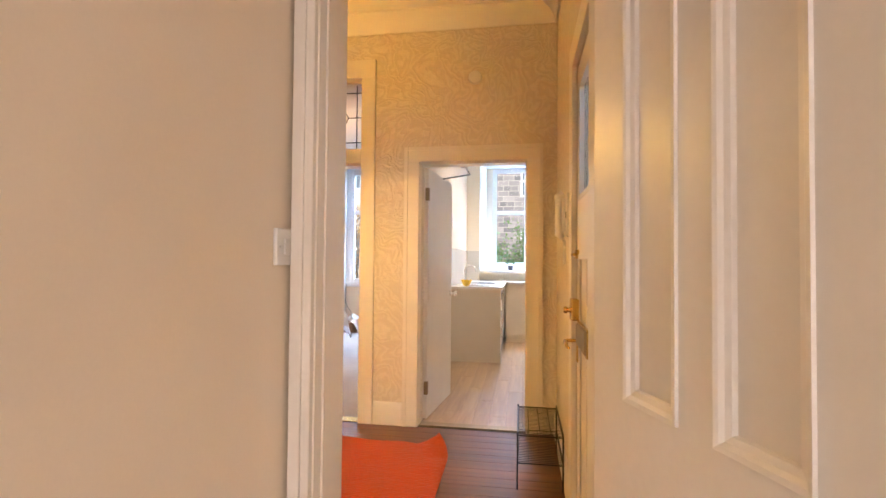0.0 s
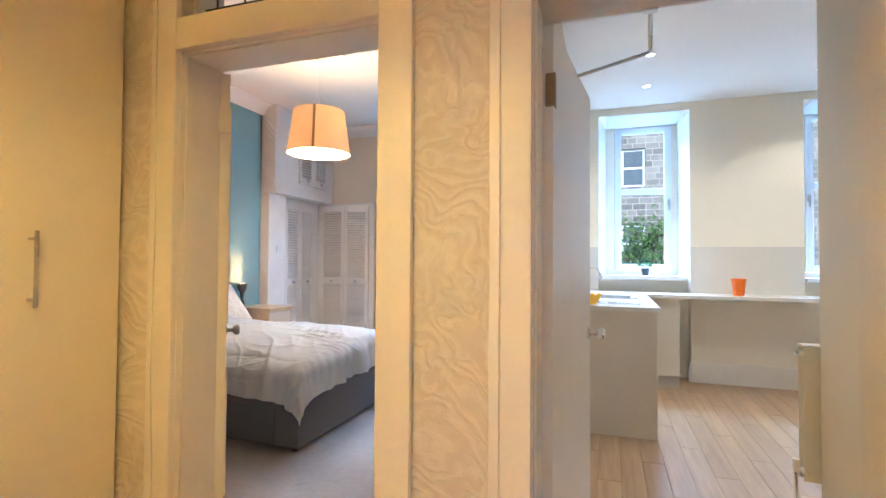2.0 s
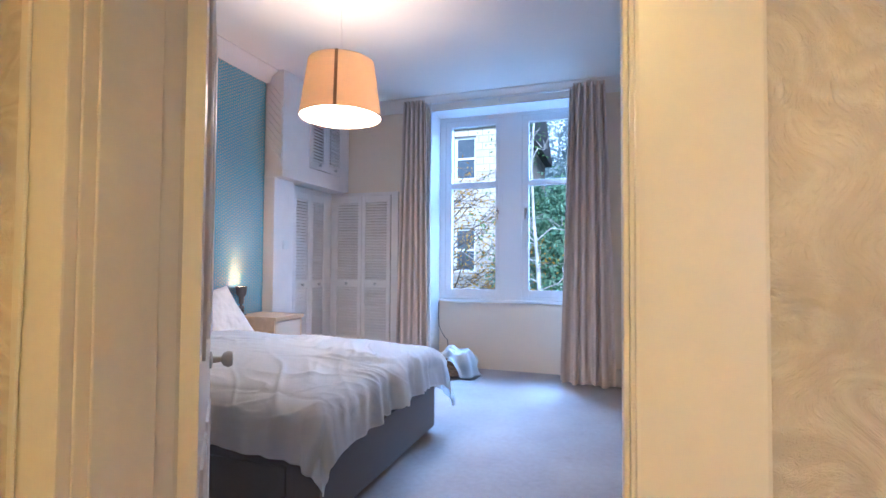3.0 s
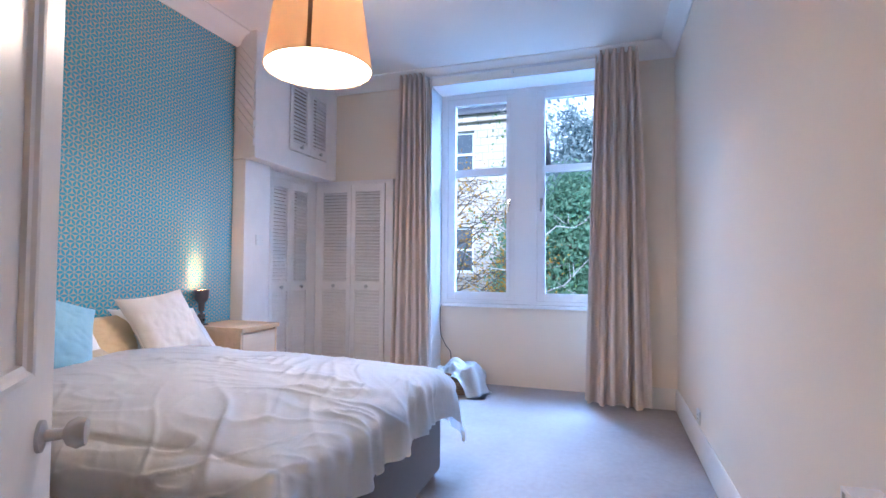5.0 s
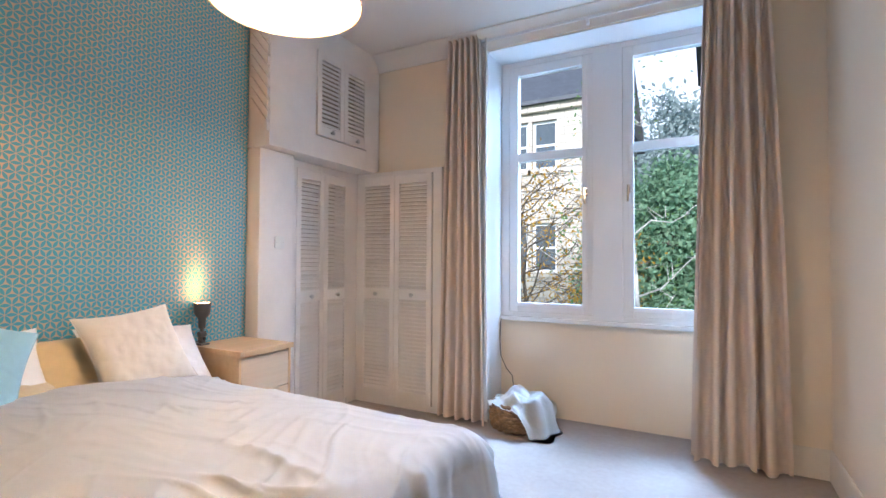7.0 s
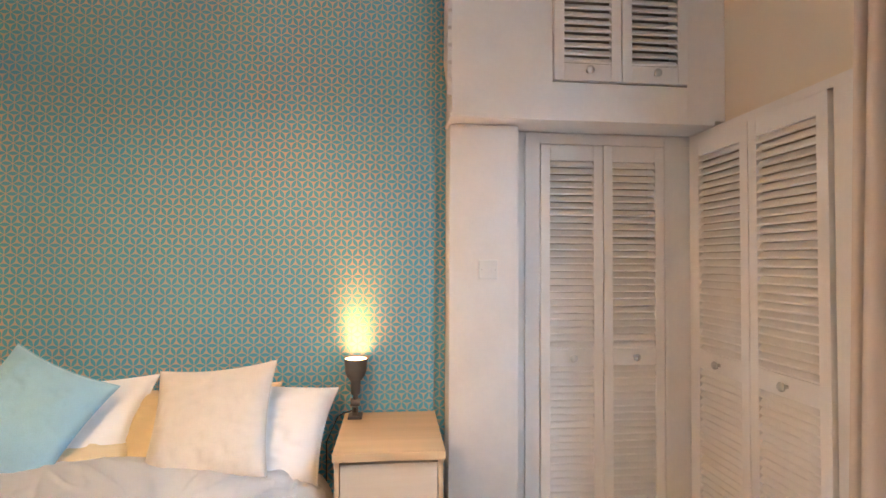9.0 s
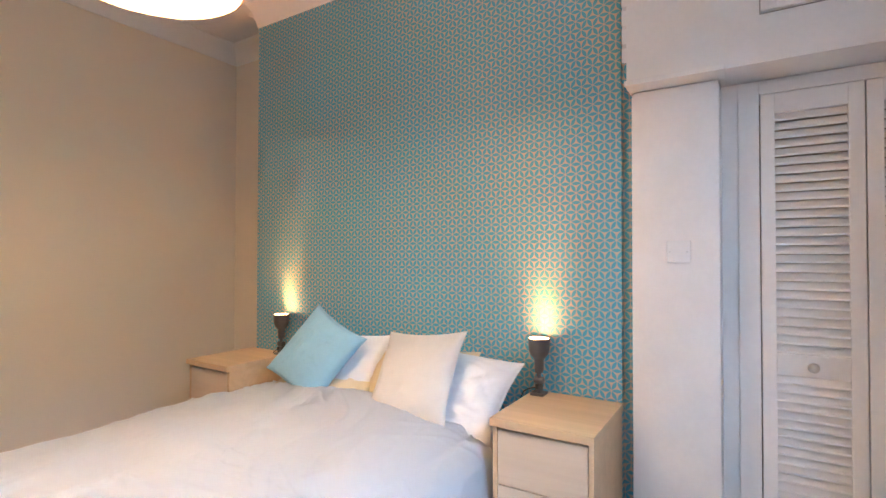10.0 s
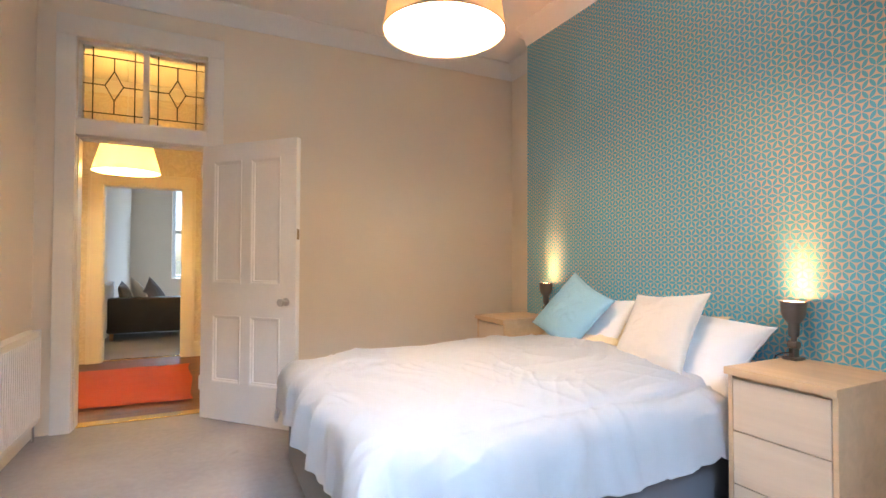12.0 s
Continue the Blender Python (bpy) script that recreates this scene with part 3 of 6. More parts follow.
four = [(0.115, 0.37, 0.27, 0.75), (0.455, 0.71, 0.27, 0.75), (0.115, 0.37, 0.98, 1.86), (0.455, 0.71, 0.98, 1.86)]
bdoor = panel_door("door_bedroom", 0.84, 1.985, four, "white four-panel bedroom door standing open", (-0.905, 3.222, 0.008), 133)
knob(bdoor, 0.765, 0.865, 1)
knob(bdoor, 0.765, 0.865, -1)
part("latch_plate", box(0.84, 0.843, -0.012, 0.012, 1.29, 1.36), OLDBRASS, bdoor, "old brass latch plate")
for z in (0.2, 1.75):
    part("hinge", boxes((-0.012, 0.0, -0.024, 0.02, z, z + 0.1)), GLOSS, bdoor, "painted-over hinge")

kdoor = thing("door_kitchen", "plain white flush kitchen door standing open", "door", (0.362, 3.185, 0.008), 84, kind="structure")
part("leaf", box(0, 0.765, -0.022, 0.022, 0, 1.975, 0.002), DOORPAINT, kdoor)
knob(kdoor, 0.70, 0.94, -1, 0.044, CHROME, 0.026)
knob(kdoor, 0.70, 0.94, 1, 0.044, CHROME, 0.026)
for z in (0.19, 1.72):
    part("hinge", boxes((-0.014, 0.0, -0.03, 0.0, z, z + 0.1), (0, 0.03, -0.025, -0.022, z, z + 0.1), bevel=0.001), OLDBRASS, kdoor, "dull steel hinge")
closer = thing("door_closer", "slim steel door closer arm over the kitchen door", "door closer", (0.42, 3.3, 1.975))
part("arm", tube([(0.40, 3.62, 1.968), (0.68, 3.50, 1.985)], 0.007), STEEL, closer, world=True)
part("arm", tube([(0.68, 3.50, 1.985), (0.66, 3.215, 2.02)], 0.007), STEEL, closer, world=True)
part("bracket", box(0.64, 0.68, 3.20, 3.225, 1.99, 2.05, 0.003), STEEL, closer, world=True)
part("shoe", box(0.385, 0.42, 3.58, 3.68, 1.973, 1.985, 0.003), STEEL, closer, world=True)

tall = [(0.125, 0.28, 0.25, 0.70), (0.365, 0.52, 0.25, 0.70), (0.125, 0.28, 0.98, 1.88), (0.365, 0.52, 0.98, 1.88)]
sdoor = panel_door("door_study", 0.645, 2.03, tall, "white four-panel door standing wide open", (1.297, 0.485, 0.008), -71, thick=0.045)

# front door
front = thing("door_front", "cream front door with an obscured glass panel", "door", (1.395, 1.265, 0.0), kind="structure")
fy0, fy1 = 0.975, 1.705
gl = (1.086, 1.62, 1.54, 2.04)
bm = boxes((1.372, 1.415, fy0, gl[0], 0.01, 2.15), (1.372, 1.415, gl[1], fy1, 0.01, 2.15), (1.372, 1.415, gl[0], gl[1], gl[3], 2.15), (1.372, 1.415, gl[0], gl[1], 1.27, gl[2]),
           (1.379, 1.405, gl[0], gl[1], 0.2, 1.27), (1.372, 1.415, gl[0], gl[1], 0.01, 0.2), (1.372, 1.415, 1.25, 1.355, 0.2, 1.27))
part("leaf", bm, GLOSS, front, world=True)
part("moulding", boxes((1.366, 1.374, gl[0] - 0.03, gl[1] + 0.03, 1.262, 1.285), (1.3685, 1.376, 1.355, 1.375, 0.22, 1.262), (1.3685, 1.376, 1.60, 1.62, 0.22, 1.262), (1.3685, 1.376, 1.086, 1.106, 0.22, 1.262), (1.3685, 1.376, 1.23, 1.25, 0.22, 1.262), bevel=0.003), GLOSS, front, world=True)
part("glazing_bead", boxes((1.3685, 1.376, gl[0] - 0.004, gl[1] + 0.004, gl[2] - 0.012, gl[2] + 0.006), (1.3685, 1.376, gl[0] - 0.004, gl[1] + 0.004, gl[3] - 0.006, gl[3] + 0.012),
                           (1.3685, 1.376, gl[0] - 0.012, gl[0] + 0.006, gl[2] + 0.006, gl[3] - 0.006), (1.3685, 1.376, gl[1] - 0.006, gl[1] + 0.012, gl[2] + 0.006, gl[3] - 0.006), bevel=0.002), GLOSS, front, world=True)
part("pane", box(1.392, 1.398, gl[0], gl[1], gl[2], gl[3]), FROST, front, "obscured pebbled glass", world=True).visible_shadow = False
part("letter_flap", boxes((1.352, 1.372, 1.29, 1.59, 0.895, 0.985), bevel=0.008), OLDBRASS, front, "brass letter flap", world=True)
part("letter_frame", boxes((1.360, 1.371, 1.28, 1.60, 0.885, 0.895), (1.360, 1.371, 1.28, 1.60, 0.985, 0.995), (1.360, 1.371, 1.28, 1.29, 0.895, 0.985), (1.360, 1.371, 1.59, 1.60, 0.895, 0.985), bevel=0.002), BRASS, front, world=True)
part("night_latch", boxes((1.335, 1.371, 1.605, 1.69, 0.99, 1.085), bevel=0.006), BRASS, front, "polished brass night latch", world=True)
part("latch_turn", lathe([(0, 0), (0.012, 0), (0.010, 0.012), (0.016, 0.018), (0.013, 0.03), (0, 0.032)], 16, None, pose(1.335, 1.64, 1.035, 0, -90, 0)), BRASS, front, world=True, smooth=50)
part("keep", boxes((1.34, 1.369, 1.712, 1.735, 1.0, 1.075), bevel=0.004), BRASS, front, "brass latch keep", world=True)
part("mortice_plate", boxes((1.364, 1.371, 1.645, 1.685, 0.80, 0.935), bevel=0.003), BRASS, front, world=True)
part("lever_handle", tube([(1.366, 1.665, 0.895), (1.325, 1.665, 0.895), (1.315, 1.655, 0.893), (1.313, 1.58, 0.883), (1.322, 1.562, 0.877)], [0.008, 0.008, 0.009, 0.007, 0.006], 10), BRASS, front, "brass lever handle", world=True, smooth=60)
part("bolt", tube([(1.352, 1.63, 1.285), (1.352, 1.735, 1.285)], 0.008, 10), BRASS, front, "brass bolt", world=True, smooth=60)
part("bolt_plate", boxes((1.358, 1.371, 1.615, 1.69, 1.265, 1.305), (1.358, 1.369, 1.72, 1.75, 1.20, 1.31), bevel=0.004), BRASS, front, world=True)
structure("trim_front_casing", boxes((1.345, HX1, 1.712, 1.83, 0, 2.28), (1.345, HX1, 0.85, 0.968, 0, 2.28), (1.345, HX1, 0.968, 1.712, 2.165, 2.28), bevel=0.004), GLOSS, "cream painted front door casing", "door casing")
structure("wall_stair_landing", boxes((2.3, 2.4, -0.2, 2.8, 0, 3.2)), WALL, "plain wall of the stair landing", "wall")

phone = thing("entry_phone", "cream wall-mounted door entry handset", "entry phone", (1.36, 1.91, 1.36))
part("body", boxes((1.335, 1.37, 1.855, 1.925, 1.375, 1.60), bevel=0.012), PLASTIC, phone, world=True, smooth=40)
part("handset", tube([(1.325, 1.932, 1.602), (1.307, 1.934, 1.588), (1.301, 1.935, 1.50), (1.301, 1.935, 1.46), (1.307, 1.934, 1.388), (1.328, 1.932, 1.372)], [0.020, 0.023, 0.016, 0.016, 0.023, 0.020], 12), PLASTIC, phone, world=True, smooth=60)
part("cradle", boxes((1.318, 1.345, 1.905, 1.935, 1.40, 1.575), bevel=0.004), PLASTIC, phone, world=True)
part("cord", tube([(1.33 + 0.006 * math.cos(k * 1.3), 1.92 - 0.03 * math.sin(k / 60 * 3.1) + 0.006 * math.sin(k * 1.3), 1.37 - 0.13 * math.sin(k / 60 * 3.1)) for k in range(61)], 0.0025, 5), PLASTIC, phone, "coiled cord", world=True)
part("label_plate", box(1.3335, 1.336, 1.868, 1.885, 1.47, 1.50), BLACK, phone, world=True)
alarm = thing("smoke_alarm", "round white smoke alarm on the papered wall", "smoke alarm", (0.766, NH, 2.63))
part("body", lathe([(0.052, 0), (0.052, 0.018), (0.045, 0.03), (0.02, 0.034), (0, 0.034)], 32, None, pose(0, 0, 0, 90, 0, 0)), PLASTIC, alarm, smooth=40)

# ---- bedroom: bed and bedding ----
bed = thing("bed", "double divan bed with a charcoal fabric base", "bed", (-2.34, 5.14, 0))
part("base", box(-3.28, -1.345, 4.365, 5.84, 0.035, 0.335, 0.018), DIVAN, bed, world=True, smooth=40)
for xa, xb in ((-3.24, -2.36), (-2.32, -1.52)):
    part("drawer", box(xa, xb, 4.354, 4.367, 0.06, 0.285, 0.004), DIVAN, bed, world=True)
part("mattress", box(-3.28, -1.355, 4.37, 5.835, 0.337, 0.545, 0.04), YELLOWCASE, bed, "mattress in a cream fitted sheet", world=True, smooth=50)
for x in (-3.2, -2.34, -1.41):
    for y in (4.43, 5.77):
        part("glide", lathe([(0.02, 0), (0.025, 0.03), (0.02, 0.036)], 12, None, pose(x, y, 0)), BLACK, bed, world=True)


def ridged(x, y, s):
    return max(0.0, 1 - 5.0 * abs(noise.noise(Vector((x, y, s))))) ** 2


def duvet_mesh():
    """A sheet over the mattress: flat on top, rolled over three edges, with creases."""
    bm = bmesh.new()
    x0, x1, y0, y1 = -3.10, -1.395, 4.40, 5.80
    r, arc = 0.115, 0.115 * math.pi / 2
    nx, ny = 250, 250
    grid = []
    for a in np.linspace(x0, x1 + 0.33, nx):
        col = []
        for b in np.linspace(y0 - 0.31, y1 + 0.36, ny):
            cx, cy = min(a, x1), min(max(b, y0), y1)
            dx, dy = a - cx, b - cy
            d = math.hypot(dx, dy)
            lx, ly = (cx - x0) / (x1 - x0), (cy - y0) / (y1 - y0)
            puff = 0.10 * math.sin(math.pi * ly) ** 0.5 * (0.5 + 0.5 * math.sin(math.pi * min(1, 0.22 + lx * 0.78)) ** 0.6) + 0.02 * (1 - lx)
            wx = a + 0.26 * noise.noise(Vector((a * 1.7, b * 1.7, 11.0)))
            wy = b + 0.26 * noise.noise(Vector((a * 1.7, b * 1.7, 17.0)))
            big = noise.noise(Vector((wx * 2.6, wy * 2.2, 3.0)))
            c1 = ridged(wx * 0.9 + wy * 0.5, wy * 4.6 - wx * 2.4, 1.0)
            c2 = ridged(wx * 0.8 - wy * 0.9, wy * 3.6 + wx * 4.4, 6.0)
            c3 = ridged(wx * 2.0 + wy * 1.0, wy * 9.0 - wx * 4.0, 9.0)
            c4 = ridged(wx * 8.0 + wy * 2.6, wy * 1.6 - wx * 2.0, 14.0)
            calm = min(1.0, max(0.0, 0.5 + 1.3 * noise.noise(Vector((a * 1.9, b * 1.9, 21.0)))))
            m1 = min(1.0, max(0.0, 3.2 * noise.noise(Vector((a * 1.6, b * 1.6, 31.0))) - 0.25))
            m2 = min(1.0, max(0.0, 3.2 * noise.noise(Vector((a * 1.5, b * 1.7, 37.0))) - 0.25))
            rough = 0.022 * big + (0.006 + 0.015 * m1) * calm * c1 + (0.006 + 0.015 * m2) * (1 - calm) * c2 + 0.004 * c3 + 0.010 * m2 * c3 + 0.012 * m1 * c4
            top = 0.583 + puff + rough
            if lx < 0.12:
                top -= 0.04 * (1 - lx / 0.12)
            if d < 1e-6:
                pos = Vector((a, b, top))
            else:
                ux, uy = dx / d, dy / d
                if d < arc:
                    th = d / r
                    out, down = r * math.sin(th), r * (1 - math.cos(th))
                else:
                    out, down = r + 0.10 * (d - arc), r + (d - arc) * 0.985
                corner = min(1.0, abs(ux * uy) * 2)
                along = b if abs(ux) > abs(uy) else a
                fold = 0.046 * noise.noise(Vector((along * 5.5, 0.3, 2.0 + d * 1.5))) + 0.034 * noise.noise(Vector((along * 13, 4.3, 2.0 + d * 2)))
                out += fold * min(1, d / 0.2) + (0.05 if uy > 0 else 0.01) * corner * d / 0.3
                hem = noise.noise(Vector((along * 2.6, 5.0, 1)))
                down *= 0.95 + 0.12 * hem + (0.12 if uy > 0 else 0.02) * corner
                pos = Vector((cx + ux * out, cy + uy * out, top - down))
            col.append(bm.verts.new(pos))
        grid.append(col)
    for i in range(nx - 1):
        for j in range(ny - 1):
            bm.faces.new((grid[i][j], grid[i + 1][j], grid[i + 1][j + 1], grid[i][j + 1]))
    bmesh.ops.solidify(bm, geom=bm.faces[:], thickness=-0.012)
    return bm


tagged(mesh_ob("duvet", duvet_mesh(), DUVET, 180), "crumpled white cotton duvet draped over the bed", "duvet")


def cushion_mesh(w, h, t, seed, pinch=0.10, n=40, wr=0.010):
    bm = bmesh.new()
    sides = []
    for s in (1, -1):
        rows = []
        for i in range(n + 1):
            row = []
            for j in range(n + 1):
                u, v = -1 + 2 * i / n, -1 + 2 * j / n
                x = u * (1 - pinch * (1 - v * v) * abs(u)) * w / 2
                y = v * (1 - pinch * (1 - u * u) * abs(v)) * h / 2
                k = max(0.0, (1 - abs(u) ** 2.6) * (1 - abs(v) ** 2.6)) ** 0.5
                wrk = wr * noise.noise(Vector((u * 2.2 + seed, v * 2.2, s * 3.0))) + wr * 0.6 * noise.noise(Vector((u * 6 + seed, v * 3, s * 5.0))) - wr * 0.7 * ridged(u * 2.5 + v * 1.5 + seed, v * 4.0 - u, s * 2.0)
                z = s * (k * t / 2 + wrk * k)
                row.append((x, y, z, 0 < i < n and 0 < j < n))
            rows.append(row)
        sides.append(rows)
    made = {}

    def vert(s, i, j):
        x, y, z, inner = sides[s][i][j]
        key = (s if inner else 0, i, j)
        if key not in made:
            made[key] = bm.verts.new((x, y, z if inner else 0.0))
        return made[key]

    for s in (0, 1):
        for i in range(n):
            for j in range(n):
                f = [vert(s, i, j), vert(s, i + 1, j), vert(s, i + 1, j + 1), vert(s, i, j + 1)]
                bm.faces.new(f if s == 0 else f[::-1])
    return bm


def cushion(name, w, h, t, seed, material, at, lean, spin, yaw, label, category="cushion", piping=None):
    """Local y is up the cushion and local z its front."""
    ob = thing(name, label, category)
    ob.matrix_basis = pose(*at, 0, 0, yaw) @ pose(0, 0, 0, 90 - lean, 0, 90) @ pose(0, 0, 0, 0, 0, spin)
    part("cover", cushion_mesh(w, h, t, seed), material, ob, smooth=180)
    bm = bmesh.new()
    n, pinch, pts = 24, 0.10, []
    for k in range(4 * n):
        e, q = divmod(k, n)
        c = -1 + 2 * q / n
        u, v = ((c, -1), (1, c), (-c, 1), (-1, -c))[e]
        pts.append((u * (1 - pinch * (1 - v * v) * abs(u)) * w / 2, v * (1 - pinch * (1 - u * u) * abs(v)) * h / 2, 0))
    part("seam", tube(pts, 0.003, 5, bm, closed=True), piping or material, ob)
    return ob


cushion("pillow", 0.60, 0.44, 0.18, 4.0, PILLOWCASE, (-3.10, 5.61, 0.725), 44, -5, 0, "plump white cotton pillow propped against the wall", "pillow")
cushion("pillow", 0.72, 0.44, 0.17, 9.0, PILLOWCASE, (-3.12, 4.83, 0.735), 36, 3, 0, "plump white cotton pillow behind the cushions", "pillow")
cushion("pillow", 0.66, 0.42, 0.13, 12.0, YELLOWCASE, (-3.13, 5.36, 0.715), 40, 2, 0, "cream cotton pillow under the white one", "pillow")
cushion("pillow", 0.70, 0.40, 0.12, 15.0, YELLOWCASE, (-3.02, 4.86, 0.66), 66, 2, 0, "cream cotton pillow under the white one", "pillow")
cushion("cushion", 0.45, 0.45, 0.13, 2.0, LINEN, (-2.985, 5.485, 0.805), 34, 6, -4, "square cream linen cushion leaning on a pillow")
cushion("cushion", 0.44, 0.44, 0.14, 6.0, AQUA, (-2.99, 4.83, 0.835), 32, -25, 6, "square pale aqua cotton cushion standing on one corner")

# ---- bedroom: chests and lamps ----
chest = thing("bedside_chest", "birch-veneer three-drawer bedside chest", "chest of drawers", (BX0 + 0.004, 5.957, 0), group="bedside chests")
part("side", box(0, 0.455, 0, 0.018, 0, 0.705, 0.001), BIRCH, chest)
part("side", box(0, 0.455, 0.370, 0.388, 0, 0.705, 0.001), BIRCH, chest)
part("back", box(0, 0.012, 0.018, 0.370, 0.02, 0.705), BIRCH, chest)
part("plinth", box(0.40, 0.415, 0.018, 0.370, 0, 0.05), BIRCH, chest)
part("top", box(0, 0.475, -0.006, 0.394, 0.705, 0.735, 0.002), BIRCH, chest)
for za, zb in ((0.055, 0.266), (0.271, 0.478), (0.483, 0.690)):
    part("drawer", box(0.437, 0.456, 0.021, 0.367, za, zb, 0.0015), BIRCH_F, chest)
    part("drawer_lip", box(0.425, 0.437, 0.021, 0.367, zb - 0.03, zb + 0.008), BIRCH, chest)
part("inside", box(0.012, 0.424, 0.018, 0.370, 0.052, 0.70), BIRCH, chest)
copy_thing(chest, pose(BX0 + 0.004, 3.915, 0))

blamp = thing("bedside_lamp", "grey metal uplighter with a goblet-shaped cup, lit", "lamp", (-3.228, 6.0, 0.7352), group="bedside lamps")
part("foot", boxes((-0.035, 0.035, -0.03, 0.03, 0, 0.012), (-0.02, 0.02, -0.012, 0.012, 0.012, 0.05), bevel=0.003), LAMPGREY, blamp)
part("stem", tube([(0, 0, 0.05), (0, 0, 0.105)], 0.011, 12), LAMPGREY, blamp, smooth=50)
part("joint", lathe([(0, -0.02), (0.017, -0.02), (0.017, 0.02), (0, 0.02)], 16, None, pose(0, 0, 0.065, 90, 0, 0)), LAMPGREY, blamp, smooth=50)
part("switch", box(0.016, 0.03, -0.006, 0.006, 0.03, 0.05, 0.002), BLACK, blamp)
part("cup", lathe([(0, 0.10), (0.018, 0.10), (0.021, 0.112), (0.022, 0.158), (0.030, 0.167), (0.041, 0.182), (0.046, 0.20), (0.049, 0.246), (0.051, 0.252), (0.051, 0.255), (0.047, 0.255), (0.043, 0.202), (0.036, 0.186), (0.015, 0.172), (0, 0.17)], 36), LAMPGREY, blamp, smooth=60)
# Cup lining emits too: the bulb's light on it is built in.
part("reflector", lathe([(0, 0.1745), (0.014, 0.176), (0.026, 0.183), (0.036, 0.206), (0.0455, 0.252)], 24), LAMPGLOW, blamp, "bulb face and cup lining, both made to emit")
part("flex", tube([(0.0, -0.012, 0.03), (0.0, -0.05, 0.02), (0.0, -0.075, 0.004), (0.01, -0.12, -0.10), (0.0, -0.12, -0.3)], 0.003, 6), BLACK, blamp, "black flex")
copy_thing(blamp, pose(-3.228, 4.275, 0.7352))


def pendant(name, at, r0, r1, h, ceiling, shade, label, seam_angle, disc, block_up):
    p = thing(name, label, "pendant lamp", at)
    steps = 64
    part("shade", lathe([(r0, 0), (r1, h), (r1 - 0.002, h), (r0 - 0.002, 0)], steps), shade, p, smooth=60)
    part("rim", lathe([(r0 + 0.001, -0.003), (r0 + 0.001, 0.006), (r0 - 0.005, 0.006), (r0 - 0.005, -0.003), (r0 + 0.001, -0.003)], steps), shade, p)
    part("diffuser", lathe([(0, 0.004), (r0 - 0.006, 0.004), (r0 - 0.006, 0.007), (0, 0.007)], steps), disc, p, "glowing white diffuser disc")
    # Unseen disc added over the diffuser to keep its glow off the ceiling.
    if block_up:
        part("backing_disc", lathe([(0, 0.009), (r0 - 0.01, 0.009), (r0 - 0.01, 0.011), (0, 0.011)], steps), PLASTIC, p, "unseen white disc added to block upward light")
    bm = bmesh.new()
    for k in range(3):
        a = radians(120 * k + 20)
        tube([(0, 0, h - 0.03), (r1 * math.cos(a), r1 * math.sin(a), h - 0.004)], 0.003, 6, bm)
    part("spider", bm, STEEL, p)
    part("seam", prism([(-0.010, 0.001), (0.010, 0.001), (0.010, 0.004), (-0.010, 0.004)], math.hypot(h, r0 - r1), pose(0, 0, 0, 0, 0, seam_angle) @ Matrix.Translation((r0, 0, 0)) @ pose(0, 0, 0, 0, -90 - math.degrees(math.atan2(r0 - r1, h)) * 0 - 0, 0) @ pose(0, 0, 0, 0, -math.degrees(math.atan2(r0 - r1, h)), 0) @ pose(0, 0, 0, 180, 0, 0)), SEAM, p, "brown tape over the seam")
    part("bulb_holder", lathe([(0, h - 0.05), (0.02, h - 0.05), (0.022, h - 0.01), (0.012, h + 0.03), (0, h + 0.03)], 16), PLASTIC, p, smooth=50)
    part("flex", tube([(0, 0, h), (0, 0, ceiling - at[2] - 0.02)], 0.003, 6), PLASTIC, p)
    part("rose", lathe([(0, ceiling - at[2] - 0.045), (0.018, ceiling - at[2] - 0.04), (0.045, ceiling - at[2] - 0.012), (0.047, ceiling - at[2])], 24), PLASTIC, p, smooth=50)
    return p


plaster = thing("ceiling_rose", "round white plaster ceiling rose with a raised rim", "ceiling rose", (-1.847, 5.328, BZ), kind="structure")
part("disc", lathe([(0, -0.012), (0.17, -0.012), (0.185, -0.020), (0.20, -0.024), (0.215, -0.020), (0.225, -0.010), (0.245, -0.008), (0.25, -0.001)], 64), CEIL, plaster, smooth=60)


pendant("pendant_lamp", (-1.847, 5.328, 2.172), 0.27, 0.217, 0.37, BZ, SHADE, "beige linen drum shade with a brown seam, lit", -67, GLOWDISC, True)
pendant("pendant_lamp", (-0.246, 1.814, 1.975), 0.279, 0.20, 0.29, HZ, SHADE_H, "cream tapered fabric shade, lit, in the hall", 200, GLOWDISC_H, False)

# ---- bedroom: louvred closets ----
SLATS = {}


def slat_mesh(w):
    key = round(w, 3)
    if key not in SLATS:
        bm = prism([(-0.0105, -0.0152), (-0.0105, -0.0078), (0.0055, 0.0154), (0.0055, 0.0080)], w, pose(0, 0, 0))
        bmesh.ops.recalc_face_normals(bm, faces=bm.faces)
        SLATS[key] = bpy.data.meshes.new("slat")
        bm.to_mesh(SLATS[key])
        bm.free()
        SLATS[key].materials.append(LOUVRE)
    return SLATS[key]


